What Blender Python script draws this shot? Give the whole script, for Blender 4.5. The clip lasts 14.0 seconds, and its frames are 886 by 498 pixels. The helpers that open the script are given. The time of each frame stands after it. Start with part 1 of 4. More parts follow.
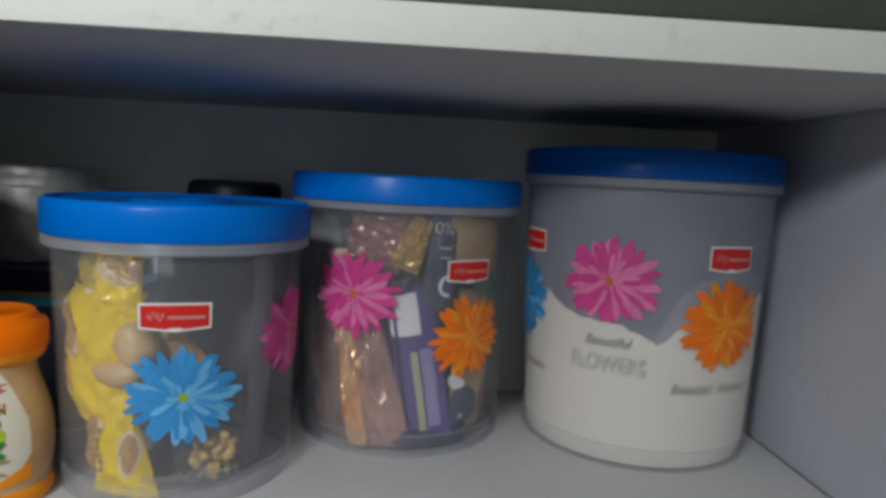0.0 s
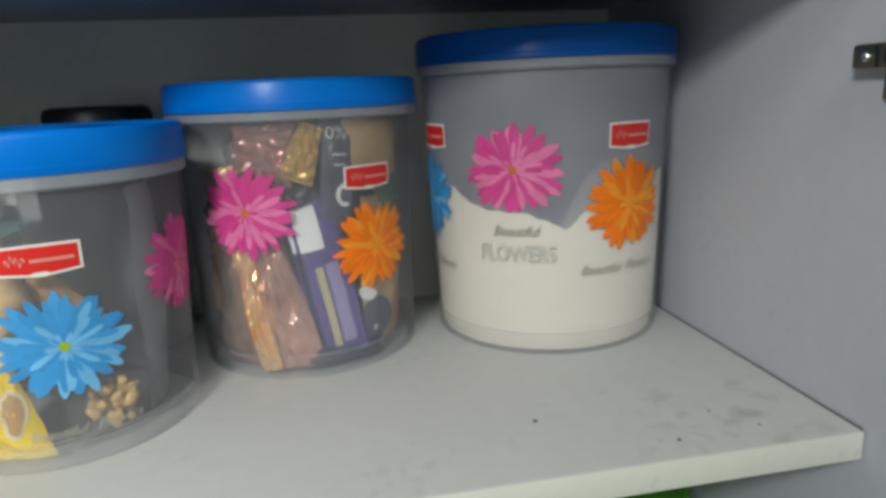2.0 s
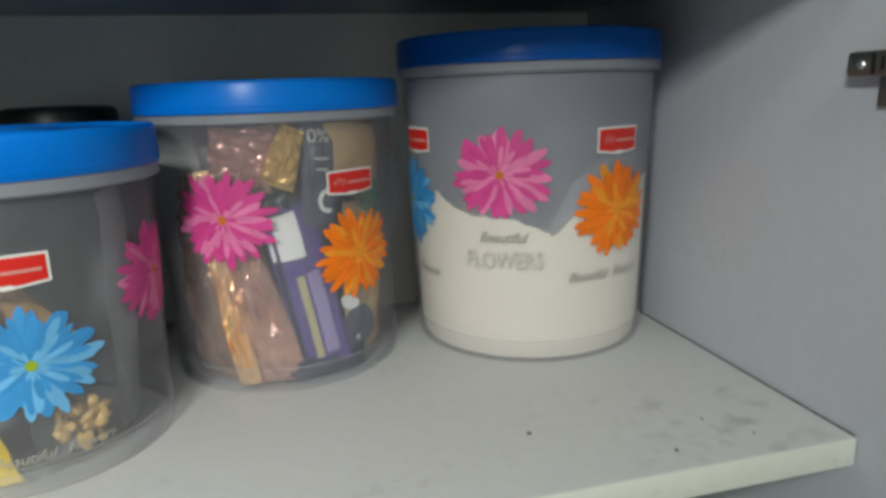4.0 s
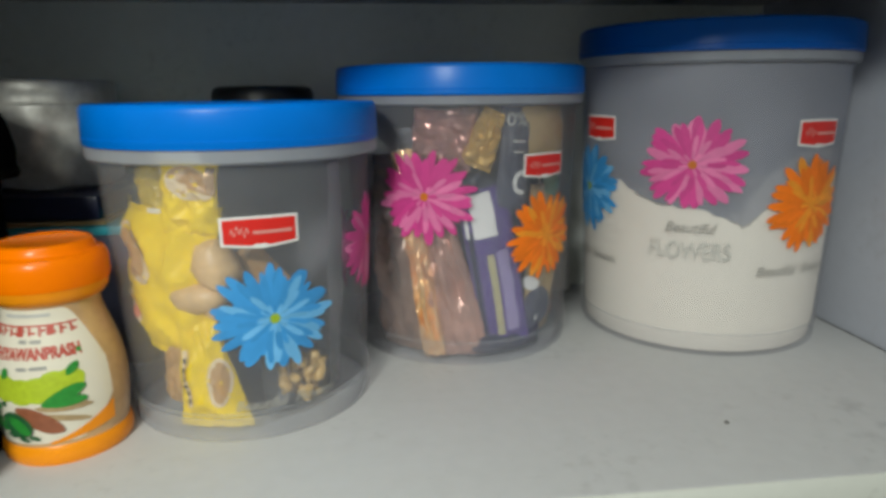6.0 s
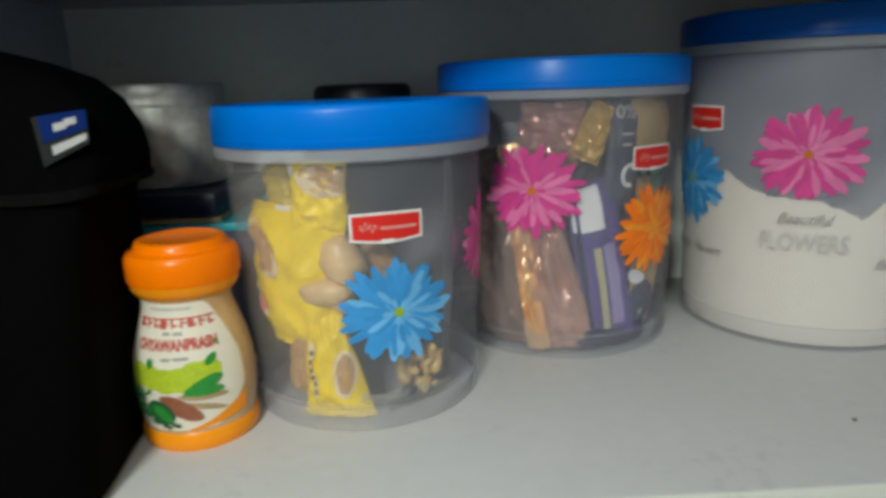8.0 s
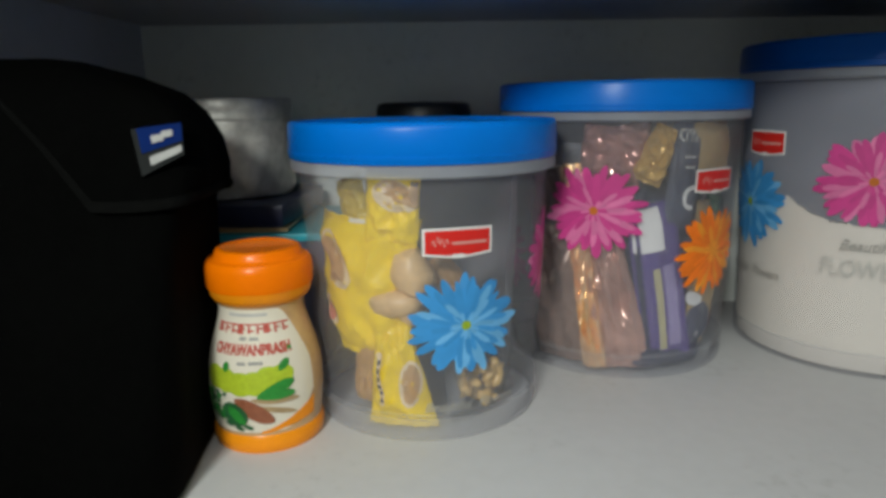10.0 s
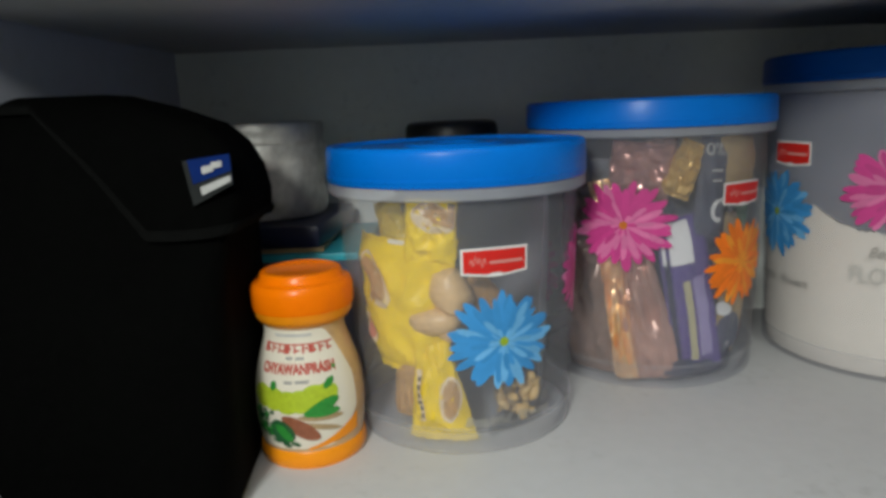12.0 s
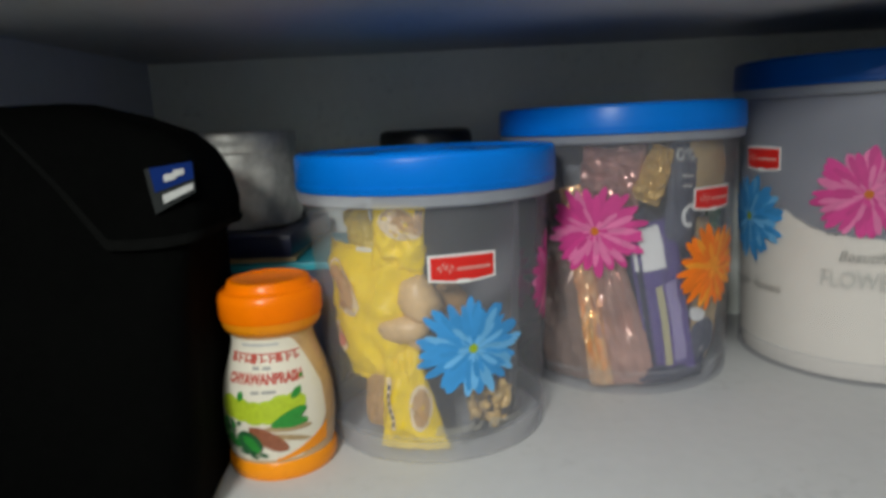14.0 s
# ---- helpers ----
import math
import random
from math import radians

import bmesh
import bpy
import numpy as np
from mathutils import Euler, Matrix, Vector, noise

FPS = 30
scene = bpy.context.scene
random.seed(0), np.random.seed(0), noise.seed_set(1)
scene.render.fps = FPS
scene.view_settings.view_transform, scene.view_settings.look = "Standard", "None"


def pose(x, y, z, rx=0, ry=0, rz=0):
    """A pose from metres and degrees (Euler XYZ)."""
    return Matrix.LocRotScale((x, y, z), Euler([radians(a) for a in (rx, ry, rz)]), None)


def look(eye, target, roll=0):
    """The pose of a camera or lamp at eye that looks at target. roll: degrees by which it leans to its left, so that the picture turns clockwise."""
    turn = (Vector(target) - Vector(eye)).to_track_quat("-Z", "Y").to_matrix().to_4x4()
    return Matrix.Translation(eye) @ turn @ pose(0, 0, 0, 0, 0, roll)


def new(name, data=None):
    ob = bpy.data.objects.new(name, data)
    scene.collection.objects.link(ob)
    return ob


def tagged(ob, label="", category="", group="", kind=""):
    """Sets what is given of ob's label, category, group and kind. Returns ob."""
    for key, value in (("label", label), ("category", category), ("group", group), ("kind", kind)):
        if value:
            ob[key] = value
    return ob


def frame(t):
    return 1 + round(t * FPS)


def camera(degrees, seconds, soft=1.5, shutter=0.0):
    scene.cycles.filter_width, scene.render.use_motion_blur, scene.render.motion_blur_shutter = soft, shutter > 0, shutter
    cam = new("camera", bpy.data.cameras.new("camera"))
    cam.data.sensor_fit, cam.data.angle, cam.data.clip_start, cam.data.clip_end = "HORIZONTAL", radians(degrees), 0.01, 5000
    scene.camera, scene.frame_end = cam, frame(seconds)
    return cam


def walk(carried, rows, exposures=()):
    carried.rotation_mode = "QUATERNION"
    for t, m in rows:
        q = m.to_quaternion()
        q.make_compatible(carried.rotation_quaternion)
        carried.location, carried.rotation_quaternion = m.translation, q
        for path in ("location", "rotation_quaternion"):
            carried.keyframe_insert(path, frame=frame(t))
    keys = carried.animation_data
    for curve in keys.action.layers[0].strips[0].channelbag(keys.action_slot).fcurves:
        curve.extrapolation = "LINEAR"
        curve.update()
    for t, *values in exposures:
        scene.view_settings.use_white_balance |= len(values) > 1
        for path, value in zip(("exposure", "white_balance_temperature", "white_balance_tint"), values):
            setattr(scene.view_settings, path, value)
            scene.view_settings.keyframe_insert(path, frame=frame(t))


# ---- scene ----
cam = camera(67.6, 14.0, soft=3.5, shutter=0.6)
ROWS = [
    (0.0, -0.3035, -0.3091, 0.2095, 83.8, -2.94, -2.59),
    (0.5, -0.2947, -0.3194, 0.2046, 84.14, -0.54, -1.88),
    (0.6, -0.2934, -0.3162, 0.2057, 83.22, 0.16, -3.73),
    (0.7, -0.2903, -0.31, 0.2086, 80.85, 1.17, -5.72),
    (0.8, -0.2859, -0.3001, 0.2065, 79.05, 2.85, -8.64),
    (0.9, -0.2825, -0.2956, 0.2071, 78.11, 4.13, -10.82),
    (1.0, -0.2762, -0.2889, 0.2059, 77.69, 4.2, -11.1),
    (1.5, -0.2848, -0.2887, 0.2011, 76.92, 3.01, -10.95),
    (2.0, -0.2913, -0.2898, 0.1964, 76.64, 2.42, -10.87),
    (4.3, -0.312, -0.2714, 0.1985, 76.64, 1.89, -14.47),
    (4.5, -0.3175, -0.2735, 0.1961, 77.62, 1.63, -12.94),
    (5.0, -0.3418, -0.2808, 0.1896, 77.52, -0.1, -9.59),
    (5.5, -0.3649, -0.2768, 0.1885, 77.05, -0.18, -8.18),
    (6.0, -0.3816, -0.273, 0.1911, 76.63, 0.51, -6.78),
    (6.5, -0.3895, -0.2761, 0.193, 76.49, 1.01, -5.9),
    (7.0, -0.3984, -0.2736, 0.1959, 76.39, 1.6, -5.72),
    (7.5, -0.4025, -0.2691, 0.1912, 76.88, 1.33, -4.88),
    (8.0, -0.4205, -0.273, 0.1938, 76.07, 1.84, -2.59),
    (8.2, -0.4184, -0.2775, 0.194, 75.88, 2.73, -1.44),
    (10.5, -0.4498, -0.2832, 0.1982, 78.03, 0.55, 0.36),
    (11.0, -0.4533, -0.2853, 0.2003, 78.42, 1.05, 0.75),
    (11.5, -0.4557, -0.2885, 0.2025, 78.64, 1.55, 0.98),
    (12.0, -0.4548, -0.2929, 0.206, 78.17, 2.24, 1.36),
    (12.5, -0.456, -0.3007, 0.2027, 78.34, 2.65, 2.03),
    (13.0, -0.4512, -0.2931, 0.1995, 77.57, 2.8, 0.29),
    (13.5, -0.4501, -0.2943, 0.1995, 77.13, 3.48, 0.33),
    (14.0, -0.4424, -0.2911, 0.202, 79.17, 2.63, 0.37),
]
EXPOSURES = [(0.0, 0.04, 6150, 16), (0.5, 0.31, 6250, 14.5), (1.0, 0.70, 6350, 11), (2.0, 0.70, 6500, 9.5), (4.5, 0.64, 6550, 9.5), (8.0, 0.47, 6400, 9), (10.5, 0.35, 6400, 12.5), (14.0, 0.40, 6400, 13.5)]
walk(cam, [(t, pose(x, y, z, rx, ry, rz)) for t, x, y, z, rx, ry, rz in ROWS], EXPOSURES)

# ---- light ----
world = bpy.data.worlds.new("world")
scene.world = world
world.use_nodes = True
world.node_tree.nodes["Background"].inputs[0].default_value = (0.8, 0.9, 1.0, 1)
world.node_tree.nodes["Background"].inputs[1].default_value = 0.05


def area_lamp(name, eye, target, w, h, power, colour, beam=120):
    d = bpy.data.lights.new(name, "AREA")
    d.shape, d.size, d.size_y, d.energy, d.color = "RECTANGLE", w, h, power, colour
    d.spread = radians(beam)
    ob = new(name, d)
    ob.matrix_world = look(eye, target)
    return ob


area_lamp("room_lamp", (-0.635, -0.62, 0.483), (-0.40, 0.15, 0.06), 0.12, 0.08, 1.40, (0.96, 1.0, 0.91))
# Unseen fill, added so bounced room light lifts the back panel.
area_lamp("ceiling_fill", (-0.3, -1.45, 1.56), (-0.3, -1.45, 0.0), 0.9, 0.5, 8.0, (0.94, 1.0, 0.93), 180)


# ---- materials ----
def mat(name, colour, rough=0.5, metal=0.0, vary=0.12, scale=40.0, bump=0.0, bscale=200.0, coat=0.0, island=0.0, spec=0.5, alpha=1.0):
    """A surface with two scales of tone and a fine relief."""
    m = bpy.data.materials.new(name)
    m.use_nodes = True
    nt = m.node_tree
    N, L = nt.nodes, nt.links
    b = N["Principled BSDF"]
    b.inputs["Roughness"].default_value, b.inputs["Metallic"].default_value = rough, metal
    b.inputs["Coat Weight"].default_value, b.inputs["Alpha"].default_value = coat, alpha
    b.inputs["Specular IOR Level"].default_value = spec
    tc = N.new("ShaderNodeTexCoord")
    big, fine, mix = N.new("ShaderNodeTexNoise"), N.new("ShaderNodeTexNoise"), N.new("ShaderNodeMath")
    big.inputs["Scale"].default_value, fine.inputs["Scale"].default_value = scale * 0.2, scale * 3
    big.inputs["Detail"].default_value = fine.inputs["Detail"].default_value = 4
    mix.operation = "ADD"
    L.new(tc.outputs["Object"], big.inputs["Vector"])
    L.new(tc.outputs["Object"], fine.inputs["Vector"])
    L.new(big.outputs["Fac"], mix.inputs[0])
    L.new(fine.outputs["Fac"], mix.inputs[1])
    last = mix
    if island:
        geo, ad = N.new("ShaderNodeNewGeometry"), N.new("ShaderNodeMath")
        ad.operation = "MULTIPLY_ADD"
        L.new(geo.outputs["Random Per Island"], ad.inputs[0])
        ad.inputs[1].default_value = island
        L.new(mix.outputs[0], ad.inputs[2])
        last = ad
    ramp = N.new("ShaderNodeMapRange")
    ramp.inputs["From Min"].default_value, ramp.inputs["From Max"].default_value = 0.6, 1.4 + island
    ramp.inputs["To Min"].default_value, ramp.inputs["To Max"].default_value = 1 - vary, 1 + vary
    L.new(last.outputs[0], ramp.inputs["Value"])
    hsv = N.new("ShaderNodeHueSaturation")
    hsv.inputs["Color"].default_value = (*colour, 1)
    L.new(ramp.outputs[0], hsv.inputs["Value"])
    L.new(hsv.outputs[0], b.inputs["Base Color"])
    if bump:
        bn, bp = N.new("ShaderNodeTexNoise"), N.new("ShaderNodeBump")
        bn.inputs["Scale"].default_value, bn.inputs["Detail"].default_value = bscale, 5
        bp.inputs["Strength"].default_value, bp.inputs["Distance"].default_value = bump, 0.002
        L.new(tc.outputs["Object"], bn.inputs["Vector"])
        L.new(bn.outputs["Fac"], bp.inputs["Height"])
        L.new(bp.outputs[0], b.inputs["Normal"])
    return m


def laminate(name, colour, dirt=(0.25, 0.24, 0.22), amount=0.5):
    """Off-white laminate with faint smudges."""
    m = mat(name, colour, 0.55, 0, 0.04, 30, 0.05, 400, spec=0.25)
    N, L = m.node_tree.nodes, m.node_tree.links
    b = N["Principled BSDF"]
    src = b.inputs["Base Color"].links[0].from_socket
    tc, n1, n2 = N.new("ShaderNodeTexCoord"), N.new("ShaderNodeTexNoise"), N.new("ShaderNodeTexNoise")
    n1.inputs["Scale"].default_value, n1.inputs["Detail"].default_value = 9, 6
    n2.inputs["Scale"].default_value, n2.inputs["Detail"].default_value = 120, 4
    mul, rg, mx = N.new("ShaderNodeMath"), N.new("ShaderNodeMapRange"), N.new("ShaderNodeMix")
    mul.operation, mx.data_type = "MULTIPLY", "RGBA"
    for n in (n1, n2):
        L.new(tc.outputs["Object"], n.inputs["Vector"])
    L.new(n1.outputs["Fac"], mul.inputs[0])
    L.new(n2.outputs["Fac"], mul.inputs[1])
    L.new(mul.outputs[0], rg.inputs["Value"])
    rg.inputs["From Min"].default_value, rg.inputs["From Max"].default_value = 0.33, 0.52
    rg.inputs["To Max"].default_value = amount
    L.new(rg.outputs[0], mx.inputs[0])
    L.new(src, mx.inputs[6])
    mx.inputs[7].default_value = (*dirt, 1)
    L.new(mx.outputs[2], b.inputs["Base Color"])
    return m


def translucent(name, tint, haze, rough=0.25):
    """Milky clear plastic: a haze over what lies behind it."""
    m = bpy.data.materials.new(name)
    m.use_nodes = True
    N, L = m.node_tree.nodes, m.node_tree.links
    b = N["Principled BSDF"]
    b.inputs["Base Color"].default_value = (*tint, 1)
    b.inputs["Roughness"].default_value = rough
    tr, mx, out = N.new("ShaderNodeBsdfTransparent"), N.new("ShaderNodeMixShader"), N["Material Output"]
    tr.inputs[0].default_value = (0.97, 0.97, 0.98, 1)
    tc, n1, rg = N.new("ShaderNodeTexCoord"), N.new("ShaderNodeTexNoise"), N.new("ShaderNodeMapRange")
    n1.inputs["Scale"].default_value, n1.inputs["Detail"].default_value = 25, 5
    L.new(tc.outputs["Object"], n1.inputs["Vector"])
    L.new(n1.outputs["Fac"], rg.inputs["Value"])
    rg.inputs["To Min"].default_value, rg.inputs["To Max"].default_value = haze * 0.7, haze * 1.3
    L.new(rg.outputs[0], mx.inputs[0])
    L.new(tr.outputs[0], mx.inputs[1])
    tl, both = N.new("ShaderNodeBsdfTranslucent"), N.new("ShaderNodeMixShader")
    tl.inputs[0].default_value = (*[min(1.0, c * 1.25) for c in tint], 1)
    both.inputs[0].default_value = 0.45
    L.new(b.outputs[0], both.inputs[1])
    L.new(tl.outputs[0], both.inputs[2])
    L.new(both.outputs[0], mx.inputs[2])
    L.new(mx.outputs[0], out.inputs["Surface"])
    return m


def stained(m, spot, radius):
    """Grime left in one place: speckled dark marks that thin out from its middle."""
    N, L = m.node_tree.nodes, m.node_tree.links
    b = N["Principled BSDF"]
    src = b.inputs["Base Color"].links[0].from_socket
    tc, dist, rg, n, th, mul, mx = (N.new("ShaderNode" + k) for k in ("TexCoord", "VectorMath", "MapRange", "TexNoise", "MapRange", "Math", "Mix"))
    dist.operation, mul.operation, mx.data_type = "DISTANCE", "MULTIPLY", "RGBA"
    L.new(tc.outputs["Object"], dist.inputs[0])
    dist.inputs[1].default_value = spot
    L.new(dist.outputs["Value"], rg.inputs["Value"])
    rg.inputs["From Min"].default_value, rg.inputs["From Max"].default_value = 0.0, radius
    rg.inputs["To Min"].default_value, rg.inputs["To Max"].default_value = 1.0, 0.0
    n.inputs["Scale"].default_value, n.inputs["Detail"].default_value = 48, 9
    L.new(tc.outputs["Object"], n.inputs["Vector"])
    L.new(n.outputs["Fac"], th.inputs["Value"])
    th.inputs["From Min"].default_value, th.inputs["From Max"].default_value = 0.53, 0.74
    L.new(rg.outputs[0], mul.inputs[0])
    L.new(th.outputs[0], mul.inputs[1])
    L.new(mul.outputs[0], mx.inputs[0])
    L.new(src, mx.inputs[6])
    mx.inputs[7].default_value = (0.33, 0.33, 0.34, 1)
    L.new(mx.outputs[2], b.inputs["Base Color"])
    return m


M = dict(
    shelf=stained(laminate("shelf_laminate", (0.60, 0.60, 0.605), amount=0.26), (-0.055, 0.040, 0.0), 0.095),
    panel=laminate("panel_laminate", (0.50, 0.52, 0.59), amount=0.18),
    back=laminate("back_laminate", (0.88, 0.90, 0.86), amount=0.25),
    edge=laminate("edge_band", (0.76, 0.77, 0.72), amount=0.4),
    room=mat("room_paint", (0.74, 0.75, 0.73), 0.8, 0, 0.05, 4),
    tile=mat("floor_stone", (0.50, 0.48, 0.46), 0.4, 0, 0.12, 6),
    lid=mat("blue_lid_plastic", (0.0, 0.175, 0.70), 0.30, 0, 0.05, 25, 0.03, 300, spec=0.18),
    # darker copy of the lid blue; carries the upper shelf's shade in its colour
    shaded_lid=mat("shade_darkened_lid_plastic", (0.001, 0.092, 0.43), 0.30, 0, 0.06, 25, 0.03, 300, spec=0.18),
    clear=translucent("milky_plastic", (0.86, 0.88, 0.96), 0.102),
    dusty=translucent("flour_dusted_plastic", (0.86, 0.86, 0.92), 0.12, 0.35),
    foot=translucent("thick_base_plastic", (0.92, 0.92, 0.93), 0.30),
    thin_foot=translucent("thin_base_plastic", (0.88, 0.88, 0.90), 0.08),
    rim=translucent("thick_milky_plastic", (0.76, 0.80, 0.90), 0.50),
    bead=translucent("moulded_bead_plastic", (0.85, 0.86, 0.88), 0.24),
    red=mat("label_red", (0.70, 0.022, 0.016), 0.4, 0, 0.05),
    white=mat("label_white", (0.80, 0.79, 0.78), 0.45, 0, 0.03),
    greytext=mat("grey_print", (0.36, 0.345, 0.32), 0.5),
    lighttext=mat("light_grey_print", (0.54, 0.53, 0.50), 0.5),
    blue_light=mat("light_blue_petals", (0.16, 0.47, 0.82), 0.45, 0, 0.2, 60, island=1.0, alpha=0.93),
    pink_light=mat("light_pink_petals", (0.79, 0.20, 0.43), 0.45, 0, 0.2, 60, island=1.0, alpha=0.93),
    orange_light=mat("light_orange_petals", (0.97, 0.34, 0.02), 0.45, 0, 0.2, 60, island=1.0, alpha=0.93),
    blue=mat("blue_petals", (0.05, 0.31, 0.70), 0.45, 0, 0.20, 60, island=1.0, alpha=0.93),
    pink=mat("pink_petals", (0.68, 0.06, 0.295), 0.45, 0, 0.20, 60, island=1.0, alpha=0.93),
    orange=mat("orange_petals", (0.95, 0.2, 0.003), 0.45, 0, 0.20, 60, island=1.0, alpha=0.93),
    eye_green=mat("flower_eye_green", (0.30, 0.42, 0.02), 0.5),
    eye_red=mat("flower_eye_orange", (0.62, 0.16, 0.01), 0.5),
    flour=mat("white_flour", (0.87, 0.81, 0.715), 0.95, 0, 0.03, 40, 0.03, 200),
    cap=mat("orange_cap_plastic", (1.0, 0.205, 0.0), 0.24, 0, 0.05, 40, spec=0.16),
    honey=mat("amber_bottle_plastic", (0.60, 0.38, 0.19), 0.25, 0, 0.15, 60, coat=0.5),
    orange_band=mat("orange_band_plastic", (0.95, 0.31, 0.008), 0.28, 0, 0.06, 40, spec=0.3),
    cream=mat("cream_label", (0.80, 0.74, 0.62), 0.20, 0, 0.03),
    cloth=mat("black_nylon", (0.0012, 0.0013, 0.0012), 0.9, 0, 0.4, 60, 0.5, 900, spec=0.03),
    cloth_edge=mat("black_webbing", (0.0036, 0.0038, 0.0036), 0.9, 0, 0.3, 80, 0.5, 1200, spec=0.04),
    steel=mat("brushed_steel", (0.60, 0.59, 0.56), 0.42, 0.45, 0.30, 45, 0.5, 45),
    hinge=mat("hinge_metal", (0.20, 0.205, 0.175), 0.30, 0.85, 0.2, 80, 0.1, 300),
    screw=mat("screw_steel", (0.62, 0.62, 0.60), 0.22, 0.9, 0.1),
    grey_pot=mat("pale_grey_plastic", (0.42, 0.44, 0.47), 0.5, 0, 0.08, 30),
    grime=mat("joint_grime", (0.13, 0.13, 0.135), 0.9, 0, 0.4, 60),
    black=mat("black_plastic", (0.012, 0.012, 0.014), 0.4, 0, 0.1),
)


# ---- mesh tools ----
def mesh_of(name, bm, materials, smooth=True):
    bmesh.ops.recalc_face_normals(bm, faces=bm.faces[:])
    me = bpy.data.meshes.new(name)
    bm.to_mesh(me)
    bm.free()
    for m in materials if isinstance(materials, (list, tuple)) else [materials]:
        me.materials.append(m)
    if smooth:
        me.polygons.foreach_set("use_smooth", [True] * len(me.polygons))
        me.set_sharp_from_angle(angle=radians(38))
    return me


def part(name, bm, material, parent, label="", at=None, smooth=True):
    ob = new(name, mesh_of(name, bm, material, smooth))
    ob.parent = parent
    if at is not None:
        ob.matrix_basis = at
    return tagged(ob, label)


def thing(name, m, label, category, group="", kind=""):
    ob = new(name)
    ob.empty_display_size = 0.02
    ob.matrix_basis = m
    return tagged(ob, label, category, group, kind)


def lathe(profile, n=96, a0=0.0, a1=2 * math.pi):
    """Turns a profile of (radius, height) round the z axis."""
    bm = bmesh.new()
    full = abs(a1 - a0 - 2 * math.pi) < 1e-6
    cols = n if full else n + 1
    rings = []
    for r, z in profile:
        if r < 1e-6:
            rings.append([bm.verts.new((0, 0, z))] * cols)
        else:
            rings.append([bm.verts.new((r * math.cos(a0 + (a1 - a0) * i / n), r * math.sin(a0 + (a1 - a0) * i / n), z)) for i in range(cols)])
    for p, q in zip(rings, rings[1:]):
        for i in range(n):
            j = (i + 1) % cols
            vs = []
            for v in (p[i], p[j], q[j], q[i]):
                if v not in vs:
                    vs.append(v)
            if len(vs) > 2:
                bm.faces.new(vs)
    return bm


def box(x0, x1, y0, y1, z0, z1, bevel=0.0, bm=None, seg=2):
    bm = bm or bmesh.new()
    made = bmesh.ops.create_cube(bm, size=1.0, matrix=Matrix.LocRotScale(((x0 + x1) / 2, (y0 + y1) / 2, (z0 + z1) / 2), None, (x1 - x0, y1 - y0, z1 - z0)))["verts"]
    if bevel:
        es = list({e for v in made for e in v.link_edges})
        bmesh.ops.bevel(bm, geom=es, offset=bevel, segments=seg, affect="EDGES", profile=0.6)
    return bm


def structure(name, bm, material, label, smooth=True):
    ob = new(name, mesh_of(name, bm, material, smooth))
    return tagged(ob, label, name.split("_")[0], kind="structure")


def radius_at(profile, z):
    for (r0, z0), (r1, z1) in zip(profile, profile[1:]):
        if z0 <= z <= z1 and z1 > z0:
            return r0 + (r1 - r0) * (z - z0) / (z1 - z0)
    return profile[-1][0] if z > profile[-1][1] else profile[0][0]


def wrap(bm, profile, angle, z, out=0.0004):
    """Bends a flat drawing (x along the round, y up, z out) onto a turned body, its middle at that angle and height."""
    for v in bm.verts:
        h = z + v.co.y
        r = radius_at(profile, h)
        a = angle + v.co.x / radius_at(profile, z)
        r += out + v.co.z
        v.co = (r * math.cos(a), r * math.sin(a), h)
    return bm


def ribbon(bm, us, lows, highs, rows=4, lift=0.0, index=0):
    """A flat strip between two curves."""
    grid = [[bm.verts.new((u, lo + (hi - lo) * k / rows, lift)) for k in range(rows + 1)] for u, lo, hi in zip(us, lows, highs)]
    for p, q in zip(grid, grid[1:]):
        for k in range(rows):
            f = bm.faces.new((p[k], q[k], q[k + 1], p[k + 1]))
            f.material_index = index
    return bm


def words(text, size, index=0, thin=0.0, slant=0.0):
    """Flat lettering in the built-in font, centred."""
    cu = bpy.data.curves.new("lettering", "FONT")
    cu.body, cu.size, cu.align_x, cu.align_y, cu.resolution_u = text, size, "CENTER", "CENTER", 3
    cu.offset, cu.shear = thin, slant
    ob = bpy.data.objects.new("lettering", cu)
    scene.collection.objects.link(ob)
    bpy.context.view_layer.update()
    me = bpy.data.meshes.new_from_object(ob.evaluated_get(bpy.context.evaluated_depsgraph_get()))
    bm = bmesh.new()
    bm.from_mesh(me)
    bpy.data.objects.remove(ob)
    bpy.data.curves.remove(cu)
    bpy.data.meshes.remove(me)
    for f in bm.faces:
        f.material_index = index
    return bm


# ---- the cupboard ----
XL, BACK, UP, FRONT = -0.722, 0.352, 0.268, -0.03
structure("floor", box(-2.0, 1.4, -2.2, 1.0, -1.04, -1.0), M["tile"], "grey stone floor of the room")
structure("ceiling", box(-2.0, 1.4, -2.2, 1.0, 1.6, 1.64), M["room"], "plain painted ceiling of the room")
structure("wall_south", box(-2.0, 1.4, -2.24, -2.2, -1.0, 1.6), M["room"], "plain painted wall opposite the cupboard")
structure("wall_west", box(-2.04, -2.0, -2.2, 1.0, -1.0, 1.6), M["room"], "plain painted side wall")
structure("wall_east", box(1.4, 1.44, -2.2, 1.0, -1.0, 1.6), M["room"], "plain painted side wall")
structure("wall_north_1", box(-2.0, XL - 0.018, FRONT + 0.01, 1.0, -1.0, 1.6), M["room"], "plain painted wall beside the cupboard")
structure("wall_north_2", box(0.018, 1.4, FRONT + 0.01, 1.0, -1.0, 1.6), M["room"], "plain painted wall beside the cupboard")
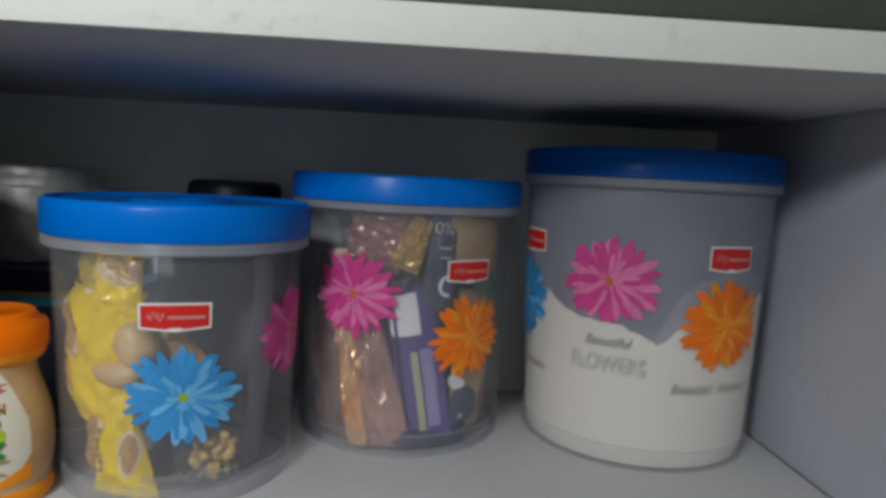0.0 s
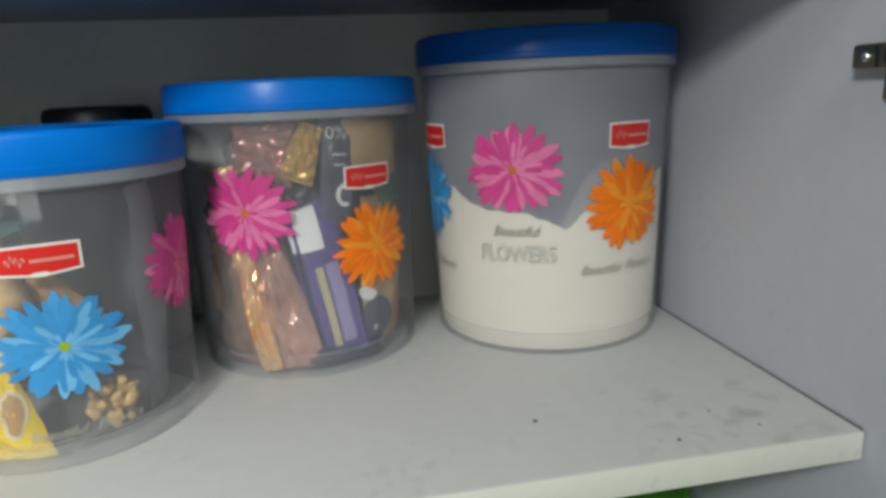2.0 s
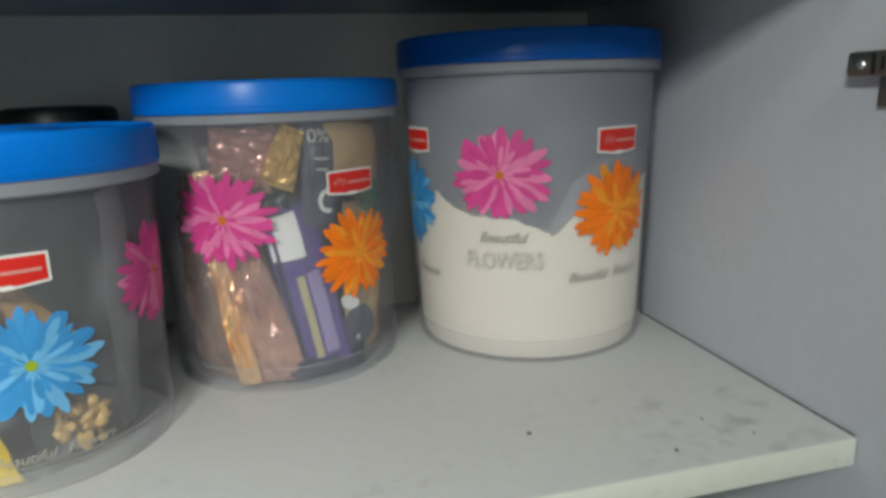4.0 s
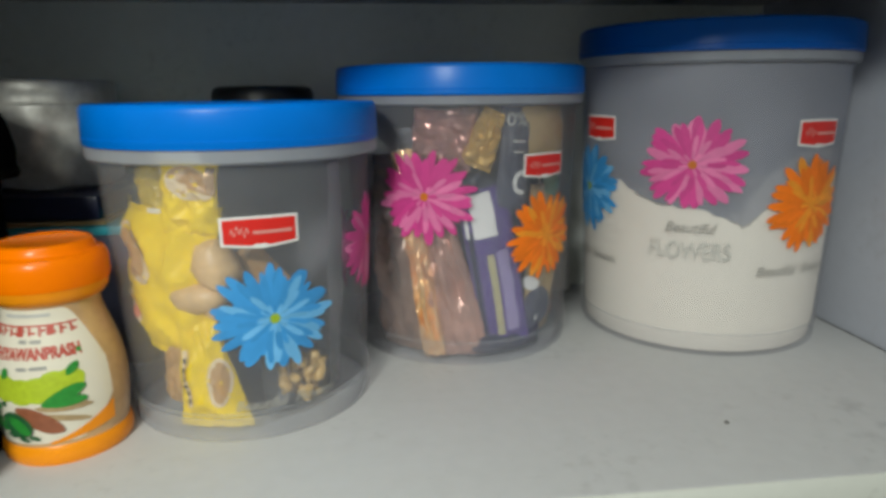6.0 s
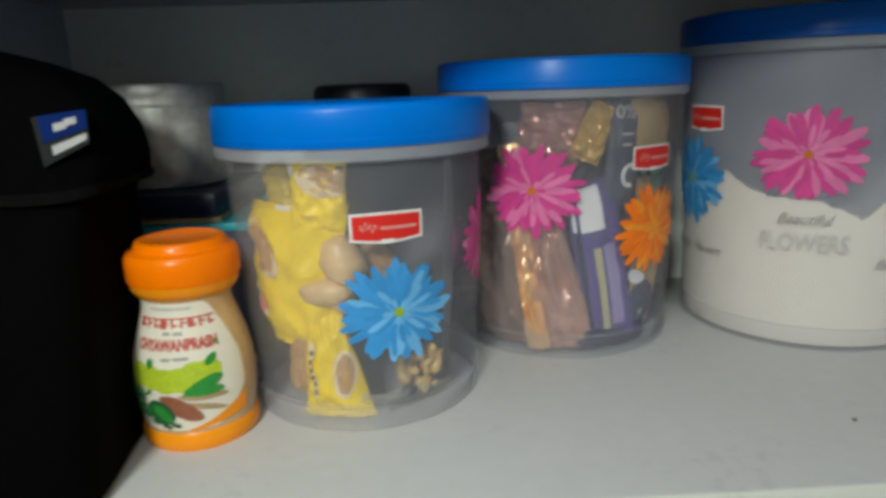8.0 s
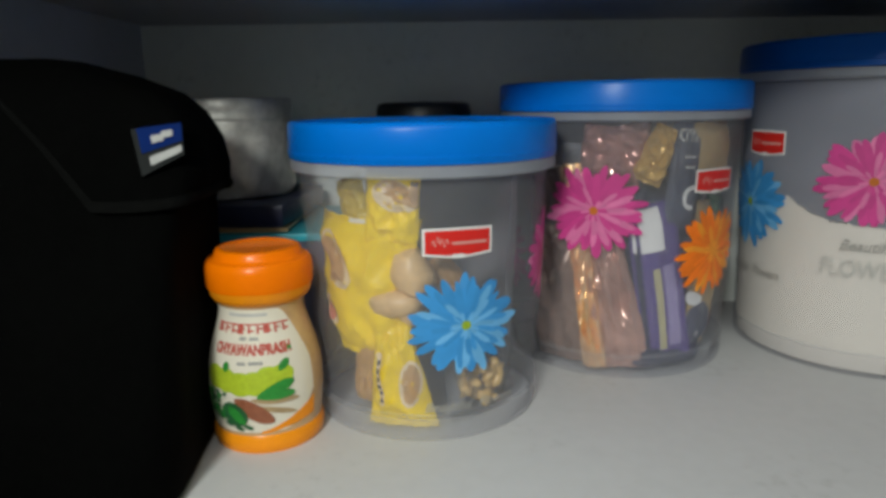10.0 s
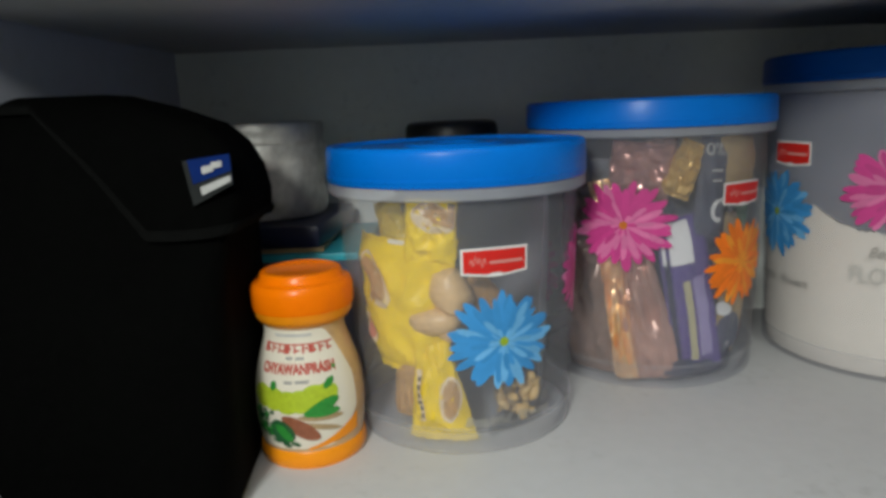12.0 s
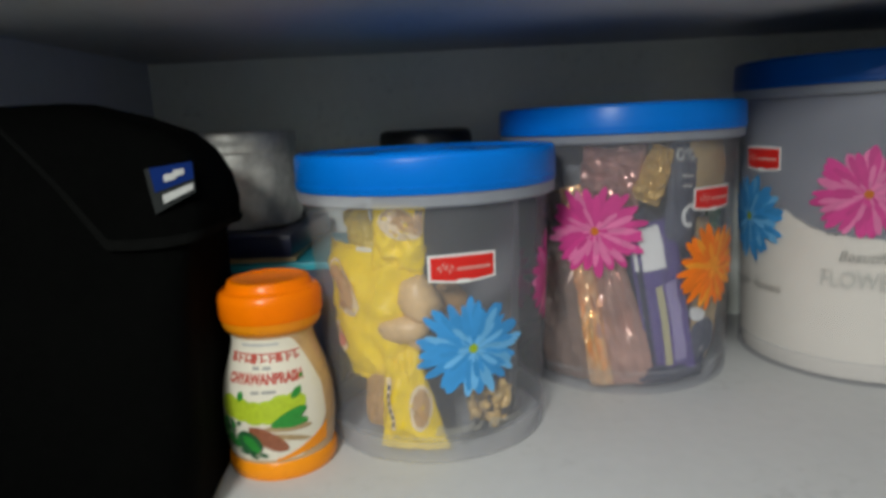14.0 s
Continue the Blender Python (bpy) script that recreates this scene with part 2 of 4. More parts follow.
structure("wall_north_3", box(XL - 0.018, 0.018, FRONT + 0.01, 1.0, 0.64, 1.6), M["room"], "plain painted wall above the cupboard")
structure("wall_north_4", box(XL - 0.018, 0.018, FRONT + 0.01, 1.0, -1.0, -0.42), M["room"], "plain painted wall below the cupboard")

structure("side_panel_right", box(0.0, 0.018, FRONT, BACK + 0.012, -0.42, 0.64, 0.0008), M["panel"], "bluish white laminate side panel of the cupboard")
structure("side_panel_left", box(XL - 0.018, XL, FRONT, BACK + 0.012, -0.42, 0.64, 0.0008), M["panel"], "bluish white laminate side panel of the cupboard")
structure("back_panel", box(XL, 0.0, BACK, BACK + 0.012, -0.42, 0.64), M["back"], "pale laminate back panel of the cupboard")
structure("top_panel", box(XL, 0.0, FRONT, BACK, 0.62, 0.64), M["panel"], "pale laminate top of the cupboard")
structure("bottom_panel", box(XL, 0.0, FRONT, BACK, -0.42, -0.40), M["panel"], "pale laminate bottom of the cupboard")


def shelf(name, top, thick, label):
    board = structure(name, box(XL + 0.0018, -0.0018, 0.0015, BACK - 0.0005, top - thick, top, 0.0006), M["shelf"], label)
    part("edge_band", box(XL + 0.0018, -0.0018, 0.0, 0.0015, top - thick + 0.0004, top - 0.0004, 0.0004), M["edge"], board, "worn white edge band")
    return board


main_shelf = shelf("shelf_1", 0.0, 0.0175, "scuffed white laminate shelf board with dirty marks")
upper_shelf = shelf("shelf_2", UP + 0.02, 0.02, "white laminate shelf board above the jars")

structure("trim", box(-0.0020, -0.0002, 0.003, BACK - 0.001, -0.004, 0.0004, 0.0003), M["grime"], "dark grimy joint between the shelf and the side panel")


# ---- storage jars ----
def flower(parent, profile, angle, z, size, colour, eye_mat, name):
    """A printed gerbera: two rings of narrow petals and an eye."""
    rng = random.Random(hash((round(angle, 2), round(z, 3))) % 1000)
    bm = bmesh.new()
    hub = bm.verts.new((0, 0, -0.00008))
    disc = [bm.verts.new((0.70 * size * math.cos(2 * math.pi * i / 24), 0.66 * size * math.sin(2 * math.pi * i / 24), -0.00008)) for i in range(24)]
    for i in range(24):
        bm.faces.new((hub, disc[i], disc[(i + 1) % 24]))
    for ring, (count, length, width) in enumerate(((22, 1.0, 0.185), (23, 0.86, 0.13), (17, 0.60, 0.10), (18, 0.27, 0.05))):
        for i in range(count):
            a = 2 * math.pi * (i + 0.5 * ring + rng.uniform(-0.22, 0.22)) / count
            ln, wd = size * length * rng.uniform(0.88, 1.04), size * width * rng.uniform(0.85, 1.15)
            lean = max(0.0, math.cos(a + radians(35)))
            pale = 1 if rng.random() < (0.10, 0.22, 0.22, 0.80)[ring] + (0.18, 0.36, 0.30, 0)[ring] * lean else 0
            c, s = math.cos(a), math.sin(a)
            bend = rng.uniform(-0.10, 0.10)
            prev = None
            for k in range(7):
                f = (0, 0.25, 0.5, 0.72, 0.87, 0.96, 1.0)[k]
                d = ln * (0.06 + 0.94 * f)
                w = wd * (0.30 + 0.9 * f) * (1, 1, 1, 0.90, 0.66, 0.36, 0.08)[k] * 0.60
                off = bend * ln * f * f
                lift = 0.00010 * ring + 0.00003 * (i % 3)
                cur = [bm.verts.new((1.05 * (c * d - s * (w * e + off)), 0.95 * (s * d + c * (w * e + off)), lift)) for e in (-1, 0, 1)]
                if prev:
                    for e in (0, 1):
                        bm.faces.new((prev[e], cur[e], cur[e + 1], prev[e + 1])).material_index = pale
                prev = cur
    petals = part(name, wrap(bm, profile, angle, z), [M[colour], M[colour + "_light"]], parent)
    bm = bmesh.new()
    bmesh.ops.create_circle(bm, cap_ends=True, segments=14, radius=size * 0.085)
    for v in bm.verts:
        v.co.z = 0.0006
    part("flower_eye", wrap(bm, profile, angle, z), eye_mat, petals)
    return petals


def brand_label(parent, profile, angle, z, w, h):
    """A red plate with a white border, a notched foot and bars for the maker's mark."""
    us = [w * (i / 16 - 0.5) for i in range(17)]

    def curves(grow, up):
        lo = [-h * 0.5 * (1 + 0.30 * (1 - abs(u / w * 2)) - 0.0) - grow + (h * 0.10 if abs(u) < w * 0.07 else 0) * (0 if grow else 1) for u in us]
        hi = [h * 0.5 + grow + 0.03 * h * (1 - (u / w * 2) ** 2) for u in us]
        return lo, hi

    bm = bmesh.new()
    lo, hi = curves(h * 0.11, 0)
    ribbon(bm, [u * 1.08 for u in us], lo, hi)
    plate = part("brand_label", wrap(bm, profile, angle, z, 0.0004), M["white"], parent, "red label with a white border")
    bm = bmesh.new()
    lo, hi = curves(0, 0)
    ribbon(bm, us, lo, hi, lift=0.0002)
    part("label_field", wrap(bm, profile, angle, z, 0.0005), M["red"], plate)
    bm = bmesh.new()
    seg = [-0.40 + 0.25 * i / 40 for i in range(41)]
    wave = [0.02 + 0.13 * math.sin(95 * s) + 0.08 * math.sin(37 * s) for s in seg]
    ribbon(bm, [w * s for s in seg], [h * (v - 0.07) for v in wave], [h * (v + 0.07) for v in wave], 2)
    seg = [-0.10 + 0.06 * i for i in range(10)]
    ribbon(bm, [w * s for s in seg], [-h * 0.12 for s in seg], [h * 0.02 for s in seg], 2)
    part("maker_mark", wrap(bm, profile, angle, z, 0.0011), mark_mat, plate)
    return plate


mark_mat = mat("label_mark", (0.72, 0.30, 0.27), 0.45)


def jar(where, rl, lid_bottom, lid_h, rt, rb, collar, plastic, label, foot, lid_mat):
    """A round jar of milky plastic with a blue screw lid."""
    x, y = where
    ob = thing("storage_jar", pose(x, y, 0.0), label, "jar", "blue-lidded storage jars")
    w = 0.0016
    zt = lid_bottom - collar
    outer = [(rb * 0.975, 0.0002), (rb * 0.990, 0.0010), (rb * 0.997, 0.003), (rb, 0.010), (rb * 1.003, 0.0155), (rb * 1.003, 0.0165), (rt, zt)]
    bm = lathe([(rb * 0.93, 0.0012)] + outer + [(rt, lid_bottom + lid_h * 0.6), (rt - w, lid_bottom + lid_h * 0.6), (rt - w, zt), (rb - w, 0.010), (rb * 0.96, 0.0026), (0, 0.0022)])
    body = part("body", bm, plastic, ob, "milky translucent plastic body")
    bm = lathe([(rt + 0.0002, zt - 0.0006), (rl * 0.975, zt), (rl * 0.99, zt + 0.001), (rl * 0.99, lid_bottom - 0.0008), (rl * 0.97, lid_bottom - 0.0003), (rt + 0.0002, lid_bottom - 0.0003)])
    part("collar", bm, M["rim"], ob, "thick translucent collar")
    t = lid_bottom + lid_h
    bm = lathe([(rt + 0.001, lid_bottom), (rl * 0.992, lid_bottom), (rl, lid_bottom + 0.001), (rl * 0.997, t - 0.0035), (rl * 0.990, t - 0.0012), (rl * 0.972, t), (rl * 0.945, t - 0.0003), (rl * 0.93, t - 0.0022),
                (rl * 0.88, t - 0.0030), (rl * 0.40, t - 0.0024), (rl * 0.385, t - 0.0008), (rl * 0.36, t - 0.0004), (rl * 0.20, t - 0.0006), (rl * 0.18, t - 0.0022), (0, t - 0.0024)])
    lid = part("lid", bm, lid_mat, ob, "blue plastic screw lid")
    bm = lathe([(rl * 0.995, lid_bottom + lid_h * 0.15), (rl * 1.003, lid_bottom + lid_h * 0.17), (rl * 1.003, lid_bottom + lid_h * 0.2), (rl * 0.995, lid_bottom + lid_h * 0.22)])
    part("lid_ridge", bm, lid_mat, lid)
    bm = lathe([(rb * 0.999, 0.0158), (rb + 0.0006, 0.0163), (rb + 0.0010, 0.0169), (rb + 0.0006, 0.0175), (rb * 0.999, 0.0180)])
    part("base_ridge", bm, M["bead"], body)
    bm = lathe([(rb * 0.982, 0.0002), (rb * 0.999, 0.0014), (rb + 0.0004, 0.004), (rb + 0.0006, 0.0150), (rb + 0.0001, 0.0152)])
    part("base_rim", bm, foot, body, "thicker milky foot of the jar")
    return ob, outer


def bearing(where, x, y):
    return math.atan2(y - where[1], x - where[0])


J1, J2, J3 = (-0.4582, 0.1490), (-0.3065, 0.247), (-0.1055, 0.243)
jar_1, prof_1 = jar(J1, 0.0850, 0.1640, 0.0222, 0.0792, 0.0738, 0.0075, M["clear"], "squat translucent jar with blue lid holding yellow snack packets", M["foot"], M["lid"])
jar_2, prof_2 = jar(J2, 0.0945, 0.1890, 0.0200, 0.0892, 0.0840, 0.0065, M["clear"], "translucent jar with blue lid filled with foil and purple packets", M["thin_foot"], M["lid"])
jar_3, prof_3 = jar(J3, 0.1035, 0.2160, 0.0208, 0.0994, 0.0926, 0.0070, M["dusty"], "large translucent jar with shade-darkened blue lid half full of white flour", M["thin_foot"], M["shaded_lid"])

flower(jar_1, prof_1, radians(-70.8), 0.0722, 0.0335, "blue", M["eye_green"], "blue_flower")
flower(jar_1, prof_1, radians(-10), 0.1020, 0.0335, "pink", M["eye_red"], "pink_flower")
flower(jar_1, prof_1, radians(47), 0.084, 0.0335, "pink", M["eye_red"], "pink_flower")
flower(jar_2, prof_2, bearing(J2, -0.3430, 0.1662), 0.1224, 0.0345, "pink", M["eye_red"], "pink_flower")
flower(jar_2, prof_2, radians(-54), 0.0912, 0.0340, "orange", M["orange_light"], "orange_flower")
flower(jar_3, prof_3, bearing(J3, -0.1584, 0.1589), 0.1406, 0.0362, "pink", M["eye_red"], "pink_flower")
flower(jar_3, prof_3, radians(-69.4), 0.1118, 0.0375, "orange", M["orange_light"], "orange_flower")
flower(jar_3, prof_3, bearing(J3, -0.1584, 0.1589) - 0.97, 0.117, 0.0370, "blue", M["eye_green"], "blue_flower")
brand_label(jar_1, prof_1, bearing(J1, -0.4368, 0.073), 0.1215, 0.0375, 0.0125)
brand_label(jar_2, prof_2, bearing(J2, -0.2597, 0.176), 0.1420, 0.0360, 0.0125)
brand_label(jar_3, prof_3, bearing(J3, -0.0729, 0.1520), 0.1620, 0.0360, 0.0140)
brand_label(jar_3, prof_3, bearing(J3, -0.0729, 0.1520) - 1.72, 0.1640, 0.0360, 0.0140)
# ---- more things ----
M.update(
    yellow=mat("yellow_wrapper", (0.93, 0.65, 0.0004), 0.38, 0, 0.16, 60, 0.35, 45, coat=0.35, spec=0.3),
    tan=mat("tan_print", (0.50, 0.29, 0.12), 0.35, 0, 0.25, 120, 0.1, 200),
    pale=mat("pale_print", (0.78, 0.62, 0.42), 0.35, 0, 0.10, 120),
    nut=mat("roasted_nuts", (0.66, 0.44, 0.17), 0.3, 0, 0.30, 150, 0.3, 300, island=0.8),
    copper=mat("copper_foil", (1.0, 0.64, 0.36), 0.26, 0.75, 0.25, 60, 0.3, 90, coat=0.6),
    mauve=mat("mauve_wrapper", (0.48, 0.27, 0.215), 0.22, 0.3, 0.35, 60, 0.3, 75, coat=0.4),
    brown_film=mat("brown_wrapper", (0.24, 0.14, 0.10), 0.22, 0.2, 0.35, 60, 0.3, 75, coat=0.4),
    rose=mat("rose_wrapper", (0.45, 0.22, 0.19), 0.18, 0.35, 0.35, 60, 0.3, 80, coat=0.5),
    gold=mat("gold_wrapper", (0.58, 0.36, 0.10), 0.28, 0.3, 0.15, 40, 0.06, 30, coat=0.4),
    purple=mat("purple_wrapper", (0.105, 0.065, 0.26), 0.3, 0, 0.15, 60, 0.2, 120, coat=0.3),
    lilac=mat("lilac_stripe", (0.33, 0.27, 0.50), 0.35, 0, 0.1),
    straw=mat("straw_stripe", (0.50, 0.45, 0.26), 0.35, 0, 0.1),
    navy=mat("navy_wrapper", (0.022, 0.026, 0.065), 0.35, 0, 0.2, 50, 0.3, 100),
    slate=mat("slate_wrapper", (0.075, 0.080, 0.12), 0.3, 0, 0.2, 50, 0.3, 100),
    beige=mat("beige_wrapper", (0.44, 0.31, 0.15), 0.35, 0, 0.15, 50, 0.3, 100),
    green_wrap=mat("green_wrapper", (0.10, 0.24, 0.14), 0.35, 0, 0.2, 50, 0.3, 100),
    # the yellow wrapper, its colour dimmed for depth behind the frosted wall
    dimmed_yellow=mat("dimmed_yellow_wrapper", (0.50, 0.36, 0.05), 0.35, 0, 0.25, 60, 0.4, 70),
    rose_print=mat("rose_print", (0.55, 0.16, 0.12), 0.4, 0, 0.2, 90),
    pale_seal=mat("pale_seal_print", (0.80, 0.76, 0.66), 0.4, 0, 0.1, 90),
    thin_film=translucent("thin_clear_film", (0.80, 0.82, 0.86), 0.09, 0.12),
    # hazy bag plastic, for bags added to lighten two jar interiors
    hazy_filler=translucent("clear_bag", (0.84, 0.86, 0.93), 0.30, 0.30),
    shelled=mat("shelled_peanuts", (0.66, 0.44, 0.22), 0.4, 0, 0.25, 80, 0.1, 150),
    paper=mat("white_paper", (0.82, 0.80, 0.80), 0.6, 0, 0.03),
    lime=mat("lime_fruit_print", (0.46, 0.58, 0.03), 0.4, 0, 0.18, 120),
    leaf=mat("leaf_print", (0.03, 0.27, 0.04), 0.4, 0, 0.3, 150),
    darkleaf=mat("dark_leaf_print", (0.02, 0.10, 0.035), 0.4, 0, 0.4, 150, island=0.6),
    root=mat("root_print", (0.30, 0.10, 0.05), 0.4, 0, 0.25, 120),
    stick=mat("stick_print", (0.42, 0.29, 0.15), 0.4, 0, 0.2, 120),
    crimson=mat("crimson_print", (0.52, 0.085, 0.06), 0.45),
    teal=mat("turquoise_box", (0.04, 0.46, 0.56), 0.4, 0, 0.08, 40),
    green=mat("green_plastic", (0.10, 0.42, 0.02), 0.35, 0, 0.1, 40),
    crumb=mat("dark_crumb", (0.16, 0.15, 0.14), 0.8),
    tray=mat("grey_green_slab", (0.065, 0.072, 0.058), 0.55, 0, 0.2, 40, 0.1, 200),
    patch_blue=mat("blue_badge", (0.004, 0.018, 0.11), 0.8, 0, 0.1, spec=0.05),
    patch_grey=mat("grey_badge_edge", (0.018, 0.020, 0.020), 0.8, 0, 0.1, spec=0.08),
    badge_white=mat("badge_thread", (0.40, 0.40, 0.39), 0.8, spec=0.1),
)


# ---- packets in the jars ----
def pillow(w, h, t, crumple, seed, pinch=0.92, taper=0.0, skew=0.0, bend=0.0, fold=0.0):
    """A filled wrapper: two bulging sheets that meet in flat, crimped ends; it may widen upwards, lean and follow a round wall."""
    bm = bmesh.new()
    nu, nv = 20, 26
    off = Vector((seed * 3.1, seed * 1.7, seed * 0.9))

    def span(v):
        return w * (1 + taper * v) * (1 + 0.07 * noise.noise(Vector((v * 2.6, 0.3, 5)) + off))

    def height(u, v, side):
        full = max(0.0, 1 - abs(u) ** 3) ** 0.6 * max(0.0, 1 - (abs(v) / pinch) ** 3) ** 0.6 if abs(v) < pinch else 0.0
        n = noise.noise(Vector((u * 2.2, v * 2.6, side)) + off) + 0.5 * noise.noise(Vector((u * 6, v * 7, side)) + off)
        z = side * t * full + crumple * t * n * (0.35 + 0.65 * full)
        if fold:
            q = Vector((u * 1.6 + v * 0.9, v * 1.3 - u * 0.5, 2)) + off
            z += fold * t * (0.5 - abs(noise.noise(q * 1.4))) * (0.3 + 0.7 * full)
        if abs(v) >= pinch:
            z += 0.0006 * math.sin(u * 60)
        return z

    def place(x, y, z):
        x += skew * y
        if bend:
            return Vector(((bend + z) * math.sin(x / bend), y, (bend + z) * math.cos(x / bend) - bend))
        return Vector((x, y, z))

    def point(i, k, side):
        u, v = 2 * i / nu - 1, 2 * k / nv - 1
        rag = 0.012 * h * math.sin(u * 40) if abs(v) == 1 else 0
        return place(u * span(v), v * h + rag, height(u, v, side))

    front = [[None] * (nv + 1) for _ in range(nu + 1)]
    rear = [[None] * (nv + 1) for _ in range(nu + 1)]
    for i in range(nu + 1):
        for k in range(nv + 1):
            front[i][k] = bm.verts.new(point(i, k, 1))
            border = i in (0, nu) or k in (0, nv)
            rear[i][k] = front[i][k] if border else bm.verts.new(point(i, k, -1))
    for i in range(nu):
        for k in range(nv):
            bm.faces.new((front[i][k], front[i + 1][k], front[i + 1][k + 1], front[i][k + 1]))
            bm.faces.new((rear[i][k], rear[i][k + 1], rear[i + 1][k + 1], rear[i + 1][k]))
    bm.normal_update()
    return bm, lambda x, y, lift=0.0: place(x, y, height(max(-1, min(1, x / span(y / h))), max(-1, min(1, y / h)), 1) + lift)


def in_jar(where, degrees, r, z, roll=0.0):
    """A pose against the inside of a jar: x along the round, y up, z towards the wall."""
    a = radians(degrees)
    m = Matrix(((-math.sin(a), 0, math.cos(a), where[0] + r * math.cos(a)), (math.cos(a), 0, math.sin(a), where[1] + r * math.sin(a)), (0, 1, 0, z), (0, 0, 0, 1)))
    return m @ pose(0, 0, 0, 0, 0, roll)


def packet(name, m, w, h, t, material, label, seed, crumple=0.35, group="", crisp=False, **shape):
    bm, skin = pillow(w, h, t, crumple, seed, **shape)
    ob = new(name, mesh_of(name, bm, material, not crisp))
    ob.matrix_basis = m
    return tagged(ob, label, "packet", group), skin


def on_skin(parent, skin, name, shape, material, lift=0.0007):
    """A print that follows a packet's bulge; shape: centre, radii and turn of an oval, or the half sizes of a strip."""
    cx, cy, rx, ry, turn = shape
    c, s = math.cos(radians(turn)), math.sin(radians(turn))
    bm = bmesh.new()
    mid = bm.verts.new(skin(cx, cy, lift))
    prev = None
    for ring in (0.5, 1.0):
        cur = []
        for i in range(20):
            a = 2 * math.pi * i / 20
            u, v = rx * ring * math.cos(a) * (1 + 0.06 * math.sin(3 * a + cx * 900)), ry * ring * math.sin(a)
            x, y = cx + c * u - s * v, cy + s * u + c * v
            cur.append(bm.verts.new(skin(x, y, lift)))
        for i in range(20):
            j = (i + 1) % 20
            bm.faces.new((mid, cur[i], cur[j]) if prev is None else (prev[i], cur[i], cur[j], prev[j]))
        prev = cur
    return part(name, bm, material, parent)


def strip_on(parent, skin, name, x0, x1, y0, y1, material, lift=0.0008, label=""):
    bm = bmesh.new()
    n = 10
    cols = []
    for i in range(4):
        x = x0 + (x1 - x0) * i / 3
        cols.append([bm.verts.new(skin(x, y0 + (y1 - y0) * k / n, lift)) for k in range(n + 1)])
    for p, q in zip(cols, cols[1:]):
        for k in range(n):
            bm.faces.new((p[k], q[k], q[k + 1], p[k + 1]))
    return part(name, bm, material, parent, label)


def lump(bm, centre, r, stretch, seed):
    """A small uneven nut piece."""
    made = bmesh.ops.create_icosphere(bm, subdivisions=2, radius=1.0)["verts"]
    turn = Euler((seed * 1.3, seed * 2.1, seed * 0.7)).to_matrix()
    for v in made:
        k = 1 + (0.34 if r < 0.006 else 0.26) * noise.noise(v.co * 1.7 + Vector((seed, seed * 2, 0)))
        v.co = Vector(centre) + turn @ Vector((v.co.x * r * stretch * k, v.co.y * r * k, v.co.z * r * 0.85 * k))


SNACK = "yellow snack packets in the squat jar"
p, skin = packet("snack_packet", in_jar(J1, -128.5, 0.0635, 0.0900, 0), 0.0335, 0.0420, 0.0050, M["yellow"], "crumpled yellow snack packet with peanut pictures", 1, 0.3, SNACK, taper=0.42, skew=-0.10, bend=0.062, fold=1.9)
on_skin(p, skin, "nut_picture", (-0.0088, 0.0160, 0.0105, 0.0185, 24), M["pale"], 0.0006)
on_skin(p, skin, "nut_picture", (-0.0092, 0.0155, 0.0080, 0.0150, 24), M["tan"], 0.0010)
on_skin(p, skin, "nut_picture", (-0.0175, -0.0160, 0.0052, 0.0098, 10), M["pale"], 0.0006)
on_skin(p, skin, "nut_picture", (-0.0178, -0.0160, 0.0034, 0.0070, 10), M["rose_print"], 0.0010)
strip_on(p, skin, "seal", -0.040, 0.030, 0.0385, 0.0412, M["pale_seal"], 0.0006, "white zigzag seal")
p, skin = packet("snack_packet", in_jar(J1, -103.5, 0.0650, 0.0390, 0), 0.0160, 0.0330, 0.0045, M["yellow"], "yellow snack packet standing on the jar's bottom", 2, 0.5, SNACK, taper=-0.36, skew=-0.08, bend=0.066, fold=1.7)
on_skin(p, skin, "nut_picture", (0.0080, -0.0040, 0.0064, 0.0150, -10), M["pale"], 0.0006)
on_skin(p, skin, "nut_picture", (0.0082, -0.0040, 0.0048, 0.0128, -10), M["tan"], 0.0010)
strip_on(p, skin, "word_bar", -0.0100, -0.0072, -0.018, 0.014, M["pale"])
for i in range(6):
    strip_on(p, skin, "word_mark", -0.0096, -0.0076, -0.016 + i * 0.0046, -0.0134 + i * 0.0046, M["navy"], 0.0012)
p, skin = packet("snack_packet", in_jar(J1, -104, 0.0665, 0.1370, -4), 0.0155, 0.0200, 0.0040, M["yellow"], "yellow snack packet with a brown nut picture", 3, 0.5, SNACK, bend=0.070, fold=1.8)
on_skin(p, skin, "nut_picture", (0.0025, 0.0095, 0.0125, 0.0082, -22), M["pale"], 0.0006)
on_skin(p, skin, "nut_picture", (0.0030, 0.0105, 0.0115, 0.0066, -22), M["tan"], 0.0010)
strip_on(p, skin, "gold_end", 0.0105, 0.0150, 0.004, 0.0180, M["copper"], 0.0012, "shiny gold end of the wrapper")
packet("snack_packet", in_jar(J1, -132, 0.0600, 0.1400, 20), 0.0110, 0.0150, 0.0050, M["dimmed_yellow"], "end of a deeper snack packet, its yellow painted dimmer", 4, 0.6, SNACK, bend=0.064)
packet("snack_packet", in_jar(J1, -114, 0.0560, 0.1380, -12), 0.0120, 0.0150, 0.0050, M["dimmed_yellow"], "snack packet behind the others, its yellow painted dimmer", 5, 0.6, SNACK, bend=0.064)
packet("snack_packet", in_jar(J1, -124, 0.0610, 0.0400, -6), 0.0095, 0.0240, 0.0050, M["tan"], "brown printed back of a snack packet", 6, 0.6, SNACK, bend=0.062)

